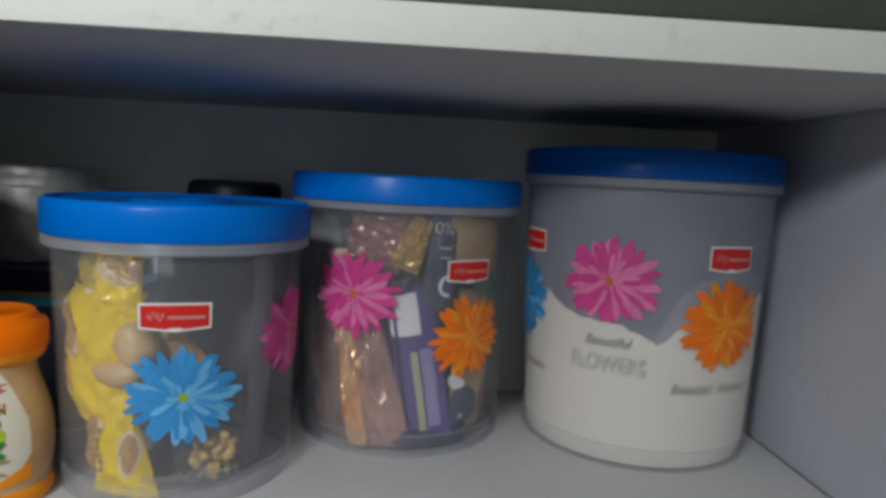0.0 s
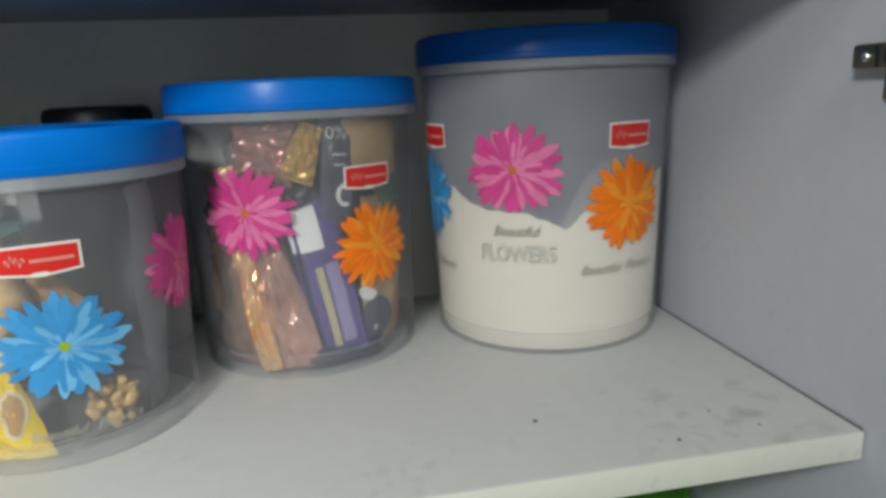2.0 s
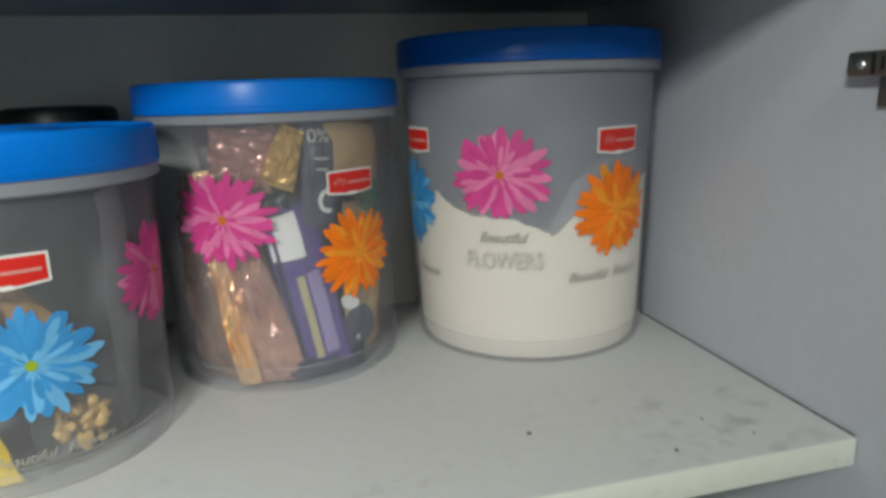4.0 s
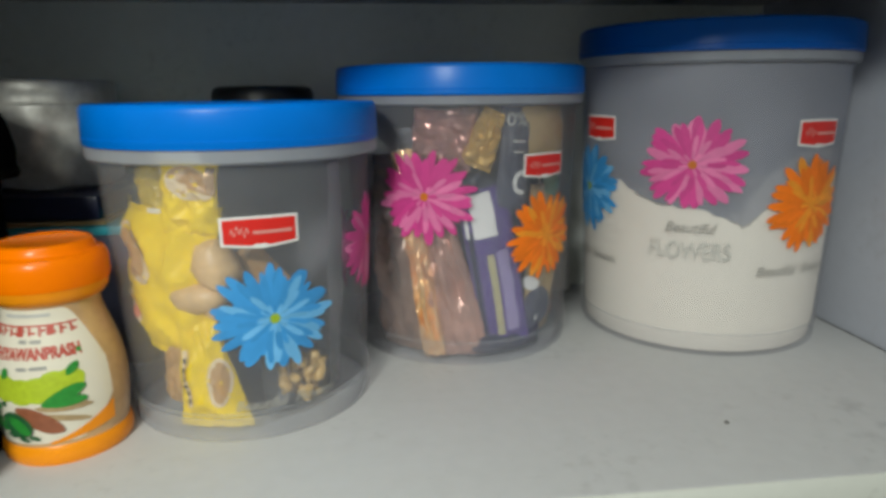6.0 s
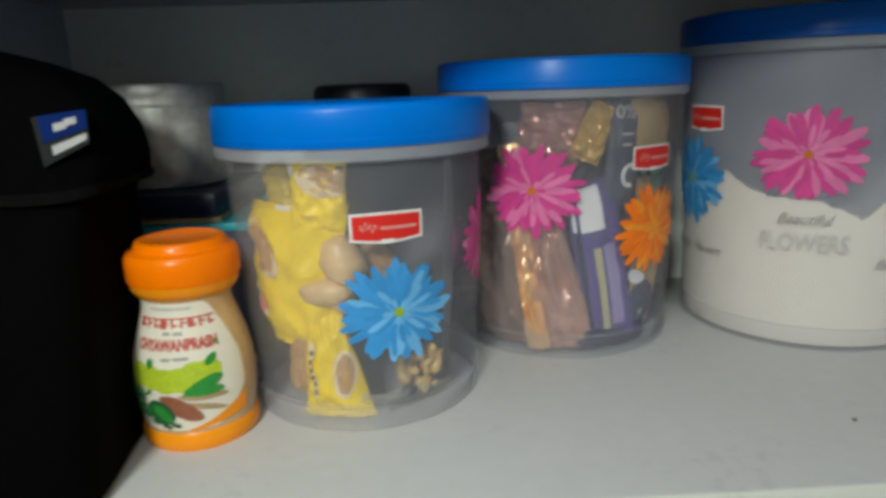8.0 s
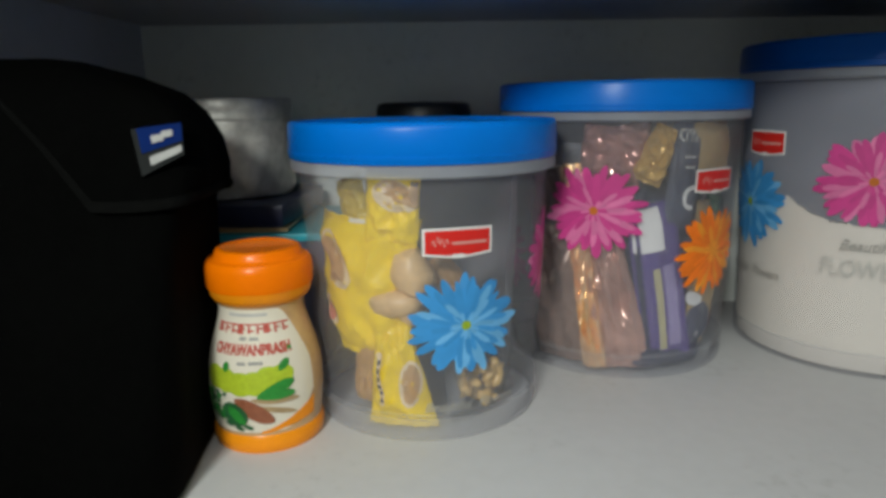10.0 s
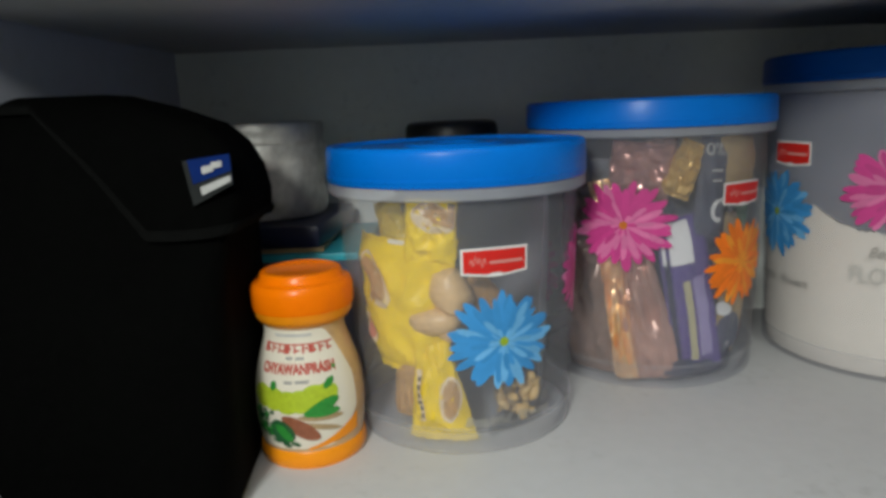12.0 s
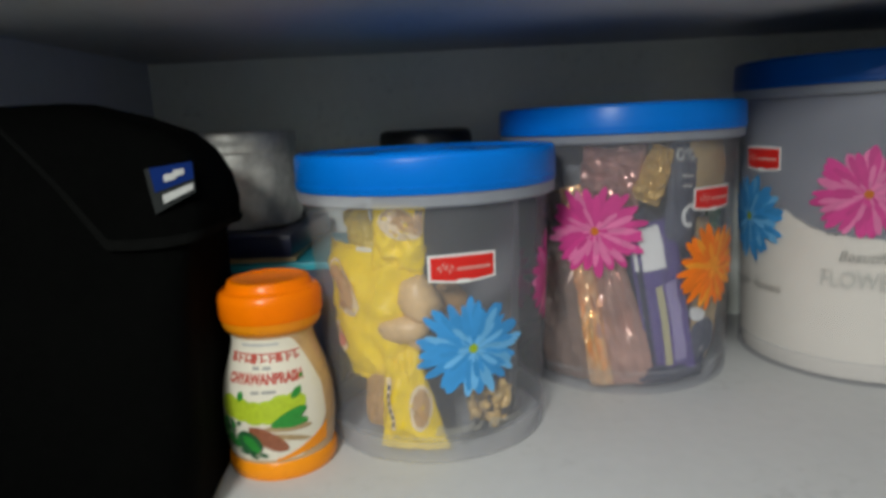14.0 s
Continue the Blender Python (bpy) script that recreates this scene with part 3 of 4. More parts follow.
for i, (deg, r, z, size, st, word) in enumerate(((-94.5, 0.0615, 0.1005, 0.0146, 1.12, "round pale shelled peanut"), (-102.5, 0.0645, 0.0835, 0.0100, 1.8, "long pale shelled peanut"), (-112, 0.0635, 0.0765, 0.0050, 1.6, "small brown peanut"), (-96, 0.0630, 0.0770, 0.0075, 1.3, "pale shelled peanut"))):
    a = radians(deg)
    bm = bmesh.new()
    lump(bm, (0, 0, 0), size, st, 0.03 + 0.04 * i)
    ob = new("peanut", mesh_of("peanut", bm, M["shelled"]))
    ob.matrix_basis = pose(J1[0] + r * math.cos(a), J1[1] + r * math.sin(a), z, 0, (70, -12, 20, 35)[i], deg + 90)
    tagged(ob, word + " caught between the yellow packets", "nut", "shelled peanuts")
bm = bmesh.new()
for i in range(7):
    lump(bm, (0.0022 * math.cos(i * 0.9), 0, 0.0022 * math.sin(i * 0.9)), 0.0014, 1.6, i * 1.1)
ob = new("dark_husk", mesh_of("dark_husk", bm, M["crumb"]))
ob.matrix_basis = pose(J1[0] + 0.0665 * math.cos(radians(-117.5)), J1[1] + 0.0665 * math.sin(radians(-117.5)), 0.0815, 0, 0, -27)
tagged(ob, "dark ragged husk stuck on the yellow packet", "husk")
bm = bmesh.new()
rng = random.Random(4)
for i in range(44):
    a, r = radians(rng.gauss(-52, 10)), rng.uniform(0.044, 0.065)
    hump = max(0.0, 1 - abs(math.degrees(a) + 52) / 30)
    lump(bm, (J1[0] + r * math.cos(a), J1[1] + r * math.sin(a), 0.010 + rng.uniform(0.1, 1) * 0.036 * hump), rng.uniform(0.0014, 0.0036), rng.uniform(1.0, 1.9), i * 0.7)
tagged(new("nut_pieces", mesh_of("nut_pieces", bm, M["nut"])), "small heap of golden roasted nut pieces on the jar's bottom", "nuts", kind="stuff")
# Added bag that catches the lamp and brightens the squat jar's interior.
packet("clear_bag", in_jar(J1, 52, 0.0560, 0.0820, 3), 0.0760, 0.0720, 0.0030, M["hazy_filler"], "smooth clear plastic bag added to lighten the jar's far wall", 8, 0.5, bend=0.058)
packet("snack_packet", in_jar(J1, -66, 0.0500, 0.0860, 38), 0.0095, 0.0260, 0.0040, M["tan"], "pale brown wrapper behind the printed flower", 9, 0.6, SNACK, bend=0.055)
packet("clear_bag", in_jar(J1, -50, 0.0560, 0.0320, 8), 0.026, 0.027, 0.009, M["thin_film"], "crumpled clear plastic bag around the nut pieces", 7, 0.9, bend=0.062)

# ---- the tall jar's packets ----
WRAP = "wrapped sweets in the middle jar"
p, skin = packet("foil_packet", in_jar(J2, -120.5, 0.0775, 0.0790, 9), 0.0085, 0.0745, 0.0026, M["copper"], "tall crinkled copper foil stick packet", 11, 1.9, WRAP, bend=0.0775, fold=4.5, crisp=True)
packet("mauve_packet", in_jar(J2, -139, 0.0700, 0.0560, 2), 0.0240, 0.0520, 0.0050, M["brown_film"], "glossy dark brown wrapper", 12, 1.0, WRAP, bend=0.070, fold=1.6)
packet("mauve_packet", in_jar(J2, -146, 0.0690, 0.1080, 5), 0.0230, 0.0400, 0.0050, M["brown_film"], "glossy dark brown wrapper leaning on the wall", 13, 1.0, WRAP, bend=0.072, fold=1.6)
packet("rose_packet", in_jar(J2, -105, 0.0735, 0.0580, 5), 0.0170, 0.0535, 0.0030, M["mauve"], "crinkled pinkish wrapper beside the copper foil", 26, 1.6, WRAP, taper=-0.42, skew=-0.08, bend=0.075, fold=3.4)
packet("rose_packet", in_jar(J2, -108, 0.0740, 0.1590, -6), 0.0210, 0.0200, 0.0050, M["rose"], "crinkled shiny rose wrapper", 14, 1.0, WRAP, bend=0.078, fold=1.6)
packet("rose_packet", in_jar(J2, -97, 0.0680, 0.1640, 12), 0.0150, 0.0170, 0.0045, M["mauve"], "crinkled mauve wrapper end", 27, 1.0, WRAP, bend=0.078, fold=1.6)
packet("gold_packet", in_jar(J2, -86, 0.0765, 0.1600, -22), 0.0105, 0.0200, 0.0050, M["gold"], "small shiny gold wrapper with a rounded end", 15, 0.5, WRAP, taper=-0.25, bend=0.078, fold=1.4, crisp=True)
p, skin = packet("purple_packet", in_jar(J2, -79, 0.0755, 0.0690, 10), 0.0180, 0.0585, 0.0030, M["purple"], "purple striped wrapper with a white tag", 16, 0.6, WRAP, bend=0.078, fold=0.9)
strip_on(p, skin, "stripe", -0.0062, -0.0012, -0.050, 0.012, M["straw"])
strip_on(p, skin, "stripe", 0.0006, 0.0100, -0.048, 0.013, M["lilac"])
strip_on(p, skin, "stripe", -0.0170, -0.0130, -0.050, 0.030, M["navy"])
strip_on(p, skin, "white_tag", -0.0125, 0.0035, 0.0250, 0.0560, M["paper"], 0.0016, "blank white paper tag")
strip_on(p, skin, "white_tag_edge", -0.0172, -0.0150, 0.026, 0.044, M["paper"], 0.0012)
p, skin = packet("dark_packet", in_jar(J2, -69, 0.0760, 0.1450, -4), 0.0120, 0.0380, 0.0040, M["slate"], "dark slate wrapper marked 0%", 17, 0.4, WRAP, bend=0.078)
for text, size, x, y in (("0%", 0.0125, -0.002, 0.027),):
    bm = words(text, size)
    for v in bm.verts:
        v.co = skin(v.co.x + x, v.co.y + y, 0.0016)
    part("printed_word", bm, M["lighttext"], p)
for k, wd in enumerate((0.005, 0.004)):
    strip_on(p, skin, "word_bar", -wd, wd, 0.012 - k * 0.007, 0.0136 - k * 0.007, M["lighttext"], 0.0012)
bm = bmesh.new()
for i in range(13):
    ring = [(0.0045 + q * math.cos(radians(70 + 17 * k)), -0.0150 + 1.2 * q * math.sin(radians(70 + 17 * k))) for k in (i, i + 1) for q in (0.0046, 0.0072)]
    bm.faces.new([bm.verts.new(skin(x, y, 0.0014)) for x, y in (ring[0], ring[1], ring[3], ring[2])])
bmesh.ops.remove_doubles(bm, verts=bm.verts[:], dist=0.0002)
part("round_mark", bm, M["white"], p)
packet("navy_packet", in_jar(J2, -68, 0.0500, 0.0780, 2), 0.0400, 0.0720, 0.0080, M["slate"], "large dark blue grey wrapper behind the others", 18, 0.4, WRAP)
packet("navy_packet", in_jar(J2, -70, 0.0735, 0.0125, 0), 0.0330, 0.0085, 0.0040, M["navy"], "dark navy wrapper lying on the jar's bottom", 19, 0.5, WRAP, bend=0.076)
packet("navy_packet", in_jar(J2, -92, 0.0600, 0.0850, 4), 0.0110, 0.0500, 0.0050, M["navy"], "narrow dark navy wrapper", 20, 0.4, WRAP)
packet("beige_packet", in_jar(J2, -43, 0.0770, 0.1590, 3), 0.0290, 0.0230, 0.0040, M["beige"], "beige printed wrapper against the wall", 21, 0.4, WRAP, bend=0.079)
packet("green_packet", in_jar(J2, -26, 0.0720, 0.1250, 0), 0.0180, 0.0200, 0.0050, M["green_wrap"], "dull green wrapper below the beige", 22, 0.5, WRAP, bend=0.078)
p, skin = packet("beige_packet", in_jar(J2, -38, 0.0725, 0.0680, -4), 0.0240, 0.0560, 0.0040, M["beige"], "beige wrapper standing at the jar's side", 23, 0.5, WRAP, bend=0.076, fold=0.6)
on_skin(p, skin, "white_splash", (-0.0215, -0.016, 0.0065, 0.0050, -25), M["white"], 0.0012)
on_skin(p, skin, "dark_splash", (-0.0120, -0.036, 0.0140, 0.0170, 0), M["slate"], 0.0010)
on_skin(p, skin, "red_print", (0.0150, -0.034, 0.0060, 0.0130, 0), M["rose_print"], 0.0010)
on_skin(p, skin, "white_spot", (-0.0150, -0.043, 0.0022, 0.0022, 0), M["white"], 0.0016)
packet("mauve_packet", in_jar(J2, 60, 0.0400, 0.0800, 0), 0.0420, 0.0700, 0.0150, M["mauve"], "mauve wrapper at the back of the jar", 24, 0.4, WRAP)
# Added bag that lightens the gaps between the wrappers.
packet("clear_bag", in_jar(J2, -80, 0.0300, 0.1000, 5), 0.050, 0.070, 0.014, M["hazy_filler"], "crumpled clear plastic bag added to lighten the jar's middle", 25, 0.8)

# ---- flour ----
RIM = ((-180, 0.128), (-156, 0.1255), (-150, 0.120), (-141, 0.1127), (-133, 0.1103), (-117, 0.1090), (-108, 0.1030), (-100, 0.0970), (-95, 0.1034), (-91, 0.1110), (-72, 0.1140), (-52, 0.1200), (-44, 0.133), (0, 0.128), (60, 0.100), (130, 0.098), (160, 0.112), (180, 0.128))


def flour_rim(deg):
    for (a, h), (b, k) in zip(RIM, RIM[1:]):
        if a <= deg <= b:
            z = h + (k - h) * (deg - a) / (b - a)
            return z + 0.0016 * noise.noise(Vector((deg * 0.21, 3, 0))) + 0.0014 * noise.noise(Vector((deg * 0.7, 9, 0))) + 0.0012 * noise.noise(Vector((deg * 1.9, 2, 0)))
    return 0.12


bm = bmesh.new()
n = 480
cols = []
for i in range(n):
    deg = -180 + 360 * i / n
    a, hw = radians(deg), flour_rim(deg)
    col = []
    for k in range(9):
        z = 0.0030 + (hw - 0.0030) * k / 8
        r = radius_at(prof_3, z) - 0.0023 - (0.0016 if k == 0 else 0)
        col.append(bm.verts.new((r * math.cos(a), r * math.sin(a), z)))
    for f in (0.965, 0.93, 0.87, 0.8, 0.72, 0.62, 0.5, 0.34, 0.18):
        r = 0.094 * f
        x, y = r * math.cos(a), r * math.sin(a)
        d2 = ((x - 0.045) / 0.048) ** 2 + ((y + 0.012) / 0.052) ** 2
        mound = 0.098 + 0.016 * math.exp(-d2) - 0.020 * math.exp(-(((x + 0.022) / 0.03) ** 2 + ((y + 0.05) / 0.04) ** 2))
        t = min(1.0, (1 - f) / 0.35)
        t = t * t * (3 - 2 * t)
        gap = 0.030 * math.exp(-((1 - f - 0.16) / 0.11) ** 2) * (1 if f < 0.96 else 0.35) * max(0.0, min(1.0, (-math.sin(a) + 0.35)))
        z = hw * (1 - t) + mound * t - gap + 0.0022 * noise.noise(Vector((x * 60, y * 60, 1)))
        col.append(bm.verts.new((x, y, z)))
    cols.append(col)
for i in range(n):
    p, q = cols[i], cols[(i + 1) % n]
    for k in range(len(p) - 1):
        bm.faces.new((p[k], q[k], q[k + 1], p[k + 1]))
bm.faces.new([c[-1] for c in cols])
bm.faces.new([c[0] for c in cols])
ob = new("flour", mesh_of("flour", bm, M["flour"]))
ob.matrix_basis = pose(J3[0], J3[1], 0)
tagged(ob, "loose white flour with a broken, heaped surface", "flour", kind="stuff")


FILM = ((-101, 0.098), (-97, 0.118), (-92, 0.132), (-85, 0.142), (-76, 0.149), (-66, 0.152), (-55, 0.151), (-45, 0.147), (-36, 0.140))
bm = bmesh.new()
us, los, his = [], [], []
for (a, h), (b, k) in zip(FILM, FILM[1:]):
    for q in range(4):
        deg = a + (b - a) * q / 4
        us.append(radians(deg + 68) * radius_at(prof_3, 0.125))
        los.append(flour_rim(deg) - 0.125 - 0.001)
        his.append(max(flour_rim(deg) + 0.0005, h + (k - h) * q / 4 + 0.0012 * noise.noise(Vector((deg * 0.3, 0, 4)))) - 0.125)
ribbon(bm, us, los, his, 5)
part("flour_film", wrap(bm, prof_3, radians(-68), 0.125, -0.0021), translucent("flour_film", (0.66, 0.62, 0.57), 0.55, 0.9), ob, "thin film of flour dust on the wall")

# Lavender film added above the flour to lighten the empty wall.
bm = bmesh.new()
n = 144
for i in range(n):
    quad = []
    for q, top in ((i, 0), (i + 1, 0), (i + 1, 1), (i, 1)):
        deg = -180 + 360 * (q % n) / n
        z = 0.2070 if top else flour_rim(deg) + 0.0006
        r = radius_at(prof_3, z) - 0.0019
        quad.append(bm.verts.new((r * math.cos(radians(deg)), r * math.sin(radians(deg)), z)))
    bm.faces.new(quad)
bmesh.ops.remove_doubles(bm, verts=bm.verts[:], dist=0.00005)
part("lavender_film", bm, translucent("lavender_haze", (0.78, 0.82, 1.0), 0.38, 0.6), ob, "thin lavender film added inside the empty part of the jar")


def wrapped_words(parent, profile, text, angle, z, width, height, material, name="printed_word", out=0.0005, bold=0.0002, slant=0.0):
    bm = words(text, 0.02, thin=bold, slant=slant)
    xs, ys = [v.co.x for v in bm.verts], [v.co.y for v in bm.verts]
    w0, h0, cx, cy = max(xs) - min(xs), max(ys) - min(ys), (max(xs) + min(xs)) / 2, (max(ys) + min(ys)) / 2
    for v in bm.verts:
        v.co.x, v.co.y = (v.co.x - cx) * width / w0, (v.co.y - cy) * height / h0
    return part(name, wrap(bm, profile, angle, z, out), material, parent)


wrapped_words(jar_3, prof_3, "Beautiful", radians(-121), 0.0962, 0.0350, 0.0078, M["greytext"], slant=0.35)
wrapped_words(jar_3, prof_3, "FLOWERS", radians(-121), 0.0795, 0.0560, 0.0125, M["lighttext"])
for ring_jar, prof, a, z, k in ((jar_3, prof_3, radians(-72), 0.0655, 1.0), (jar_3, prof_3, radians(-176), 0.0640, 1.0), (jar_1, prof_1, bearing(J1, -0.435, 0.0721) + 0.12, 0.0225, 0.86)):
    wrapped_words(ring_jar, prof, "Beautiful", a - 0.0178 * k / radius_at(prof, z), z, 0.0335 * k, 0.0070 * k, M["greytext"], slant=0.35)
    wrapped_words(ring_jar, prof, "Flowers", a + 0.0185 * k / radius_at(prof, z), z, 0.0295 * k, 0.0070 * k, M["greytext"], slant=0.35)


# ---- the orange-capped bottle ----
def bottle(where):
    ob = thing("medicine_bottle", pose(where[0], where[1], 0, 0, 0, 0), "cream-labelled waisted plastic bottle with an orange cap, standing beside a jar", "bottle")
    body = [(0.0312, 0.0105), (0.0326, 0.020), (0.0336, 0.032), (0.0336, 0.040), (0.0326, 0.050), (0.0303, 0.060), (0.0268, 0.071), (0.0246, 0.078), (0.0242, 0.083), (0.0250, 0.0865)]
    part("body", lathe([(0, 0.0105)] + body + [(0.0250, 0.100), (0, 0.100)]), M["honey"], ob, "amber plastic body")
    part("base_band", lathe([(0, 0.0012), (0.0290, 0.0006), (0.0312, 0.0), (0.0325, 0.002), (0.0330, 0.006), (0.0326, 0.0095), (0.0316, 0.0112), (0.029, 0.0113)]), M["orange_band"], ob, "orange foot band")
    part("neck_band", lathe([(0.0246, 0.0855), (0.0268, 0.0868), (0.0290, 0.0900), (0.0296, 0.0940), (0.0270, 0.0942)]), M["orange_band"], ob, "lighter orange neck ring")
    part("cap", lathe([(0.0280, 0.0942), (0.0302, 0.0942), (0.0307, 0.0958), (0.0309, 0.1050), (0.0304, 0.1080), (0.0290, 0.1102), (0.0258, 0.1112), (0.0252, 0.1118), (0.0248, 0.1140), (0.0236, 0.1160), (0.0212, 0.1166), (0.0196, 0.1158), (0, 0.1154)]), M["cap"], ob, "glossy orange stepped screw cap")
    mid = radians(-90)
    us = [-0.040 + 0.078 * i / 36 for i in range(37)]

    bm = bmesh.new()
    lo, hi = [], []
    for u in us:
        k = max(0.0, (u - 0.018) / 0.020)
        lo.append(0.0135 - 0.045 + 0.020 * k ** 1.6)
        hi.append(0.0845 - 0.045 - 0.030 * k ** 2.2)
    ribbon(bm, us, lo, hi, 16)
    label = part("label", wrap(bm, body, mid, 0.045, 0.0003), M["cream"], ob, "cream paper label with fruit and herb pictures")

    def bar(u, z, w, h, material, name="word_bar"):
        b = bmesh.new()
        ribbon(b, [u - w / 2 + w * i / 6 for i in range(7)], [-h / 2] * 7, [h / 2] * 7, 2)
        part(name, wrap(b, body, mid, z, 0.0007), material, label)

    def blob(name, u, z, rx, ry, turn, material, lift=0.0007, point=0.0):
        b = bmesh.new()
        c, s = math.cos(radians(turn)), math.sin(radians(turn))
        m0 = b.verts.new((u, z - 0.045, 0))
        prev = None
        for ring in (0.5, 1.0):
            cur = []
            for i in range(24):
                a = 2 * math.pi * i / 24
                x, y = rx * ring * math.cos(a), ry * ring * math.sin(a) * (abs(math.sin(a)) ** point if point else 1)
                x *= 1 + 0.05 * math.sin(4 * a + u * 700)
                cur.append(b.verts.new((u + c * x - s * y, z - 0.045 + s * x + c * y, 0)))
            for i in range(24):
                j = (i + 1) % 24
                b.faces.new((m0, cur[i], cur[j]) if prev is None else (prev[i], cur[i], cur[j], prev[j]))
            prev = cur
        part(name, wrap(b, body, mid, 0.045, lift), material, label)

    bar(-0.002, 0.0815, 0.0220, 0.0018, M["lighttext"])
    for k in range(9):
        bar(-0.0195 + k * 0.0047, 0.0738, 0.0012 if k % 3 else 0.0034, 0.0052 if k % 2 else 0.0046, M["crimson"])
        bar(-0.0180 + k * 0.0047, 0.0728 + 0.0012 * (k % 2), 0.0026, 0.0011, M["crimson"])
    bar(0.000, 0.0762, 0.0420, 0.0009, M["crimson"])
    bar(-0.004, 0.0688, 0.0040, 0.0018, M["greytext"])
    bar(0.002, 0.0686, 0.0050, 0.0018, M["greytext"])
    wrapped_words(label, body, "CHYAWANPRASH", mid, 0.0628, 0.0450, 0.0064, M["crimson"], out=0.0007, bold=0.0011)
    bar(-0.005, 0.0553, 0.0050, 0.0018, M["greytext"])
    bar(0.003, 0.0555, 0.0080, 0.0018, M["greytext"])
    bar(0.0215, 0.0620, 0.0022, 0.0022, M["leaf"])
    for u, z, r in ((-0.024, 0.046, 0.0085), (-0.015, 0.045, 0.0085), (-0.006, 0.0435, 0.0085), (0.002, 0.0440, 0.0085), (0.010, 0.0465, 0.0085), (0.017, 0.0475, 0.0075)):
        blob("fruit_picture", u, z, r, r * 0.82, 0, M["lime"], 0.0006 + 0.00002 * (u * 1000 + 30) / 10)
    blob("leaf_picture", 0.0190, 0.0535, 0.0042, 0.0022, 40, M["leaf"], 0.0010)
    blob("leaf_picture", -0.0150, 0.0530, 0.0028, 0.0022, 80, M["leaf"], 0.0010)
    blob("stick_picture", 0.0130, 0.0335, 0.0130, 0.0021, -4, M["stick"], 0.0010)
    blob("stick_picture", 0.0130, 0.0275, 0.0120, 0.0017, -16, M["stick"], 0.0011)
    blob("root_picture", 0.0010, 0.0275, 0.0125, 0.0050, -36, M["root"], 0.0012)
    blob("leaf_picture", 0.0135, 0.0400, 0.0110, 0.0036, 24, M["leaf"], 0.0013)
    blob("leaf_picture", 0.0150, 0.0365, 0.0090, 0.0026, 2, M["leaf"], 0.0014)
    blob("leaf_picture", -0.0105, 0.0255, 0.0085, 0.0066, -40, M["darkleaf"], 0.0015)
    blob("leaf_picture", -0.0090, 0.0250, 0.0068, 0.0030, -50, M["leaf"], 0.0018)
    rr = random.Random(9)
    for k in range(26):
        blob("leaf_picture", -0.0215 + rr.uniform(-0.007, 0.007), 0.0310 + rr.uniform(-0.009, 0.008), rr.uniform(0.0014, 0.0028), rr.uniform(0.001, 0.0018), rr.uniform(0, 180), M["darkleaf"] if k % 2 else M["leaf"], 0.0011 + 0.00002 * k)
    for u, z in ((-0.0085, 0.0165), (-0.0030, 0.0175), (-0.0150, 0.0190)):
        blob("seed_picture", u, z, 0.0030, 0.0014, -20, M["darkleaf"], 0.0012)
    bm = bmesh.new()
    su = [0.004 + 0.034 * i / 14 for i in range(15)]
    ribbon(bm, su, [0.0125 - 0.045 + 0.0004 * i for i in range(15)], [0.0142 - 0.045 + 0.0155 * (i / 14) ** 1.3 for i in range(15)], 4)
    part("orange_swoosh", wrap(bm, body, mid, 0.045, 0.0006), M["orange_band"], label)
    return ob


bottle((-0.554, 0.0951))

# ---- the black bag ----
LEVELS = [(0.0, -0.684, -0.580, 0.000, 0.125), (0.004, -0.688, -0.577, -0.004, 0.128), (0.045, -0.714, -0.576, 0.002, 0.130), (0.060, -0.7175, -0.577, 0.008, 0.130), (0.075, -0.7175, -0.578, 0.014, 0.131), (0.110, -0.7185, -0.581, 0.030, 0.132),
          (0.140, -0.7185, -0.581, 0.044, 0.134), (0.170, -0.7185, -0.578, 0.058, 0.136), (0.190, -0.7175, -0.586, 0.066, 0.134), (0.205, -0.7175, -0.602, 0.072, 0.130), (0.2165, -0.7135, -0.640, 0.080, 0.126), (0.2225, -0.702, -0.660, 0.090, 0.120)]


def bag_level(z):
    for a, b in zip(LEVELS, LEVELS[1:]):
        if a[0] <= z <= b[0]:
            f = (z - a[0]) / (b[0] - a[0])
            return [p + (q - p) * f for p, q in zip(a, b)][1:]
    return LEVELS[-1][1:]


def bag_ring(bm, z_of, grow, n=176):
    ring = []
    for i in range(n):
        a = 2 * math.pi * i / n
        c, s = math.cos(a), math.sin(a)
        u = math.copysign(abs(c) ** 0.28, c)
        v = math.copysign(abs(s) ** 0.28, s)
        z = z_of(u, v)
        x0, x1, y0, y1 = bag_level(z)
        x, y = (x0 + x1) / 2 + u * ((x1 - x0) / 2 + grow), (y0 + y1) / 2 + v * ((y1 - y0) / 2 + grow)
        k = (0.0028 * noise.noise(Vector((x * 28, y * 28, z * 22))) + 0.0022 * noise.noise(Vector((x * 55 + z * 18, y * 40, z * 9)))) * min(1, z * 60)
        x -= max(0.0, y) * 0.10 * max(0.0, 1 - z / 0.15)
        ring.append(bm.verts.new((x + k * u, y + k * v, z)))
    return ring


def join_rings(bm, rings, close_low=False, close_high=False):
    for p, q in zip(rings, rings[1:]):
        for i in range(len(p)):
            j = (i + 1) % len(p)
            bm.faces.new((p[i], p[j], q[j], q[i]))
    if close_low:
        bm.faces.new(rings[0])
    if close_high:
        bm.faces.new(rings[-1])
    return bm


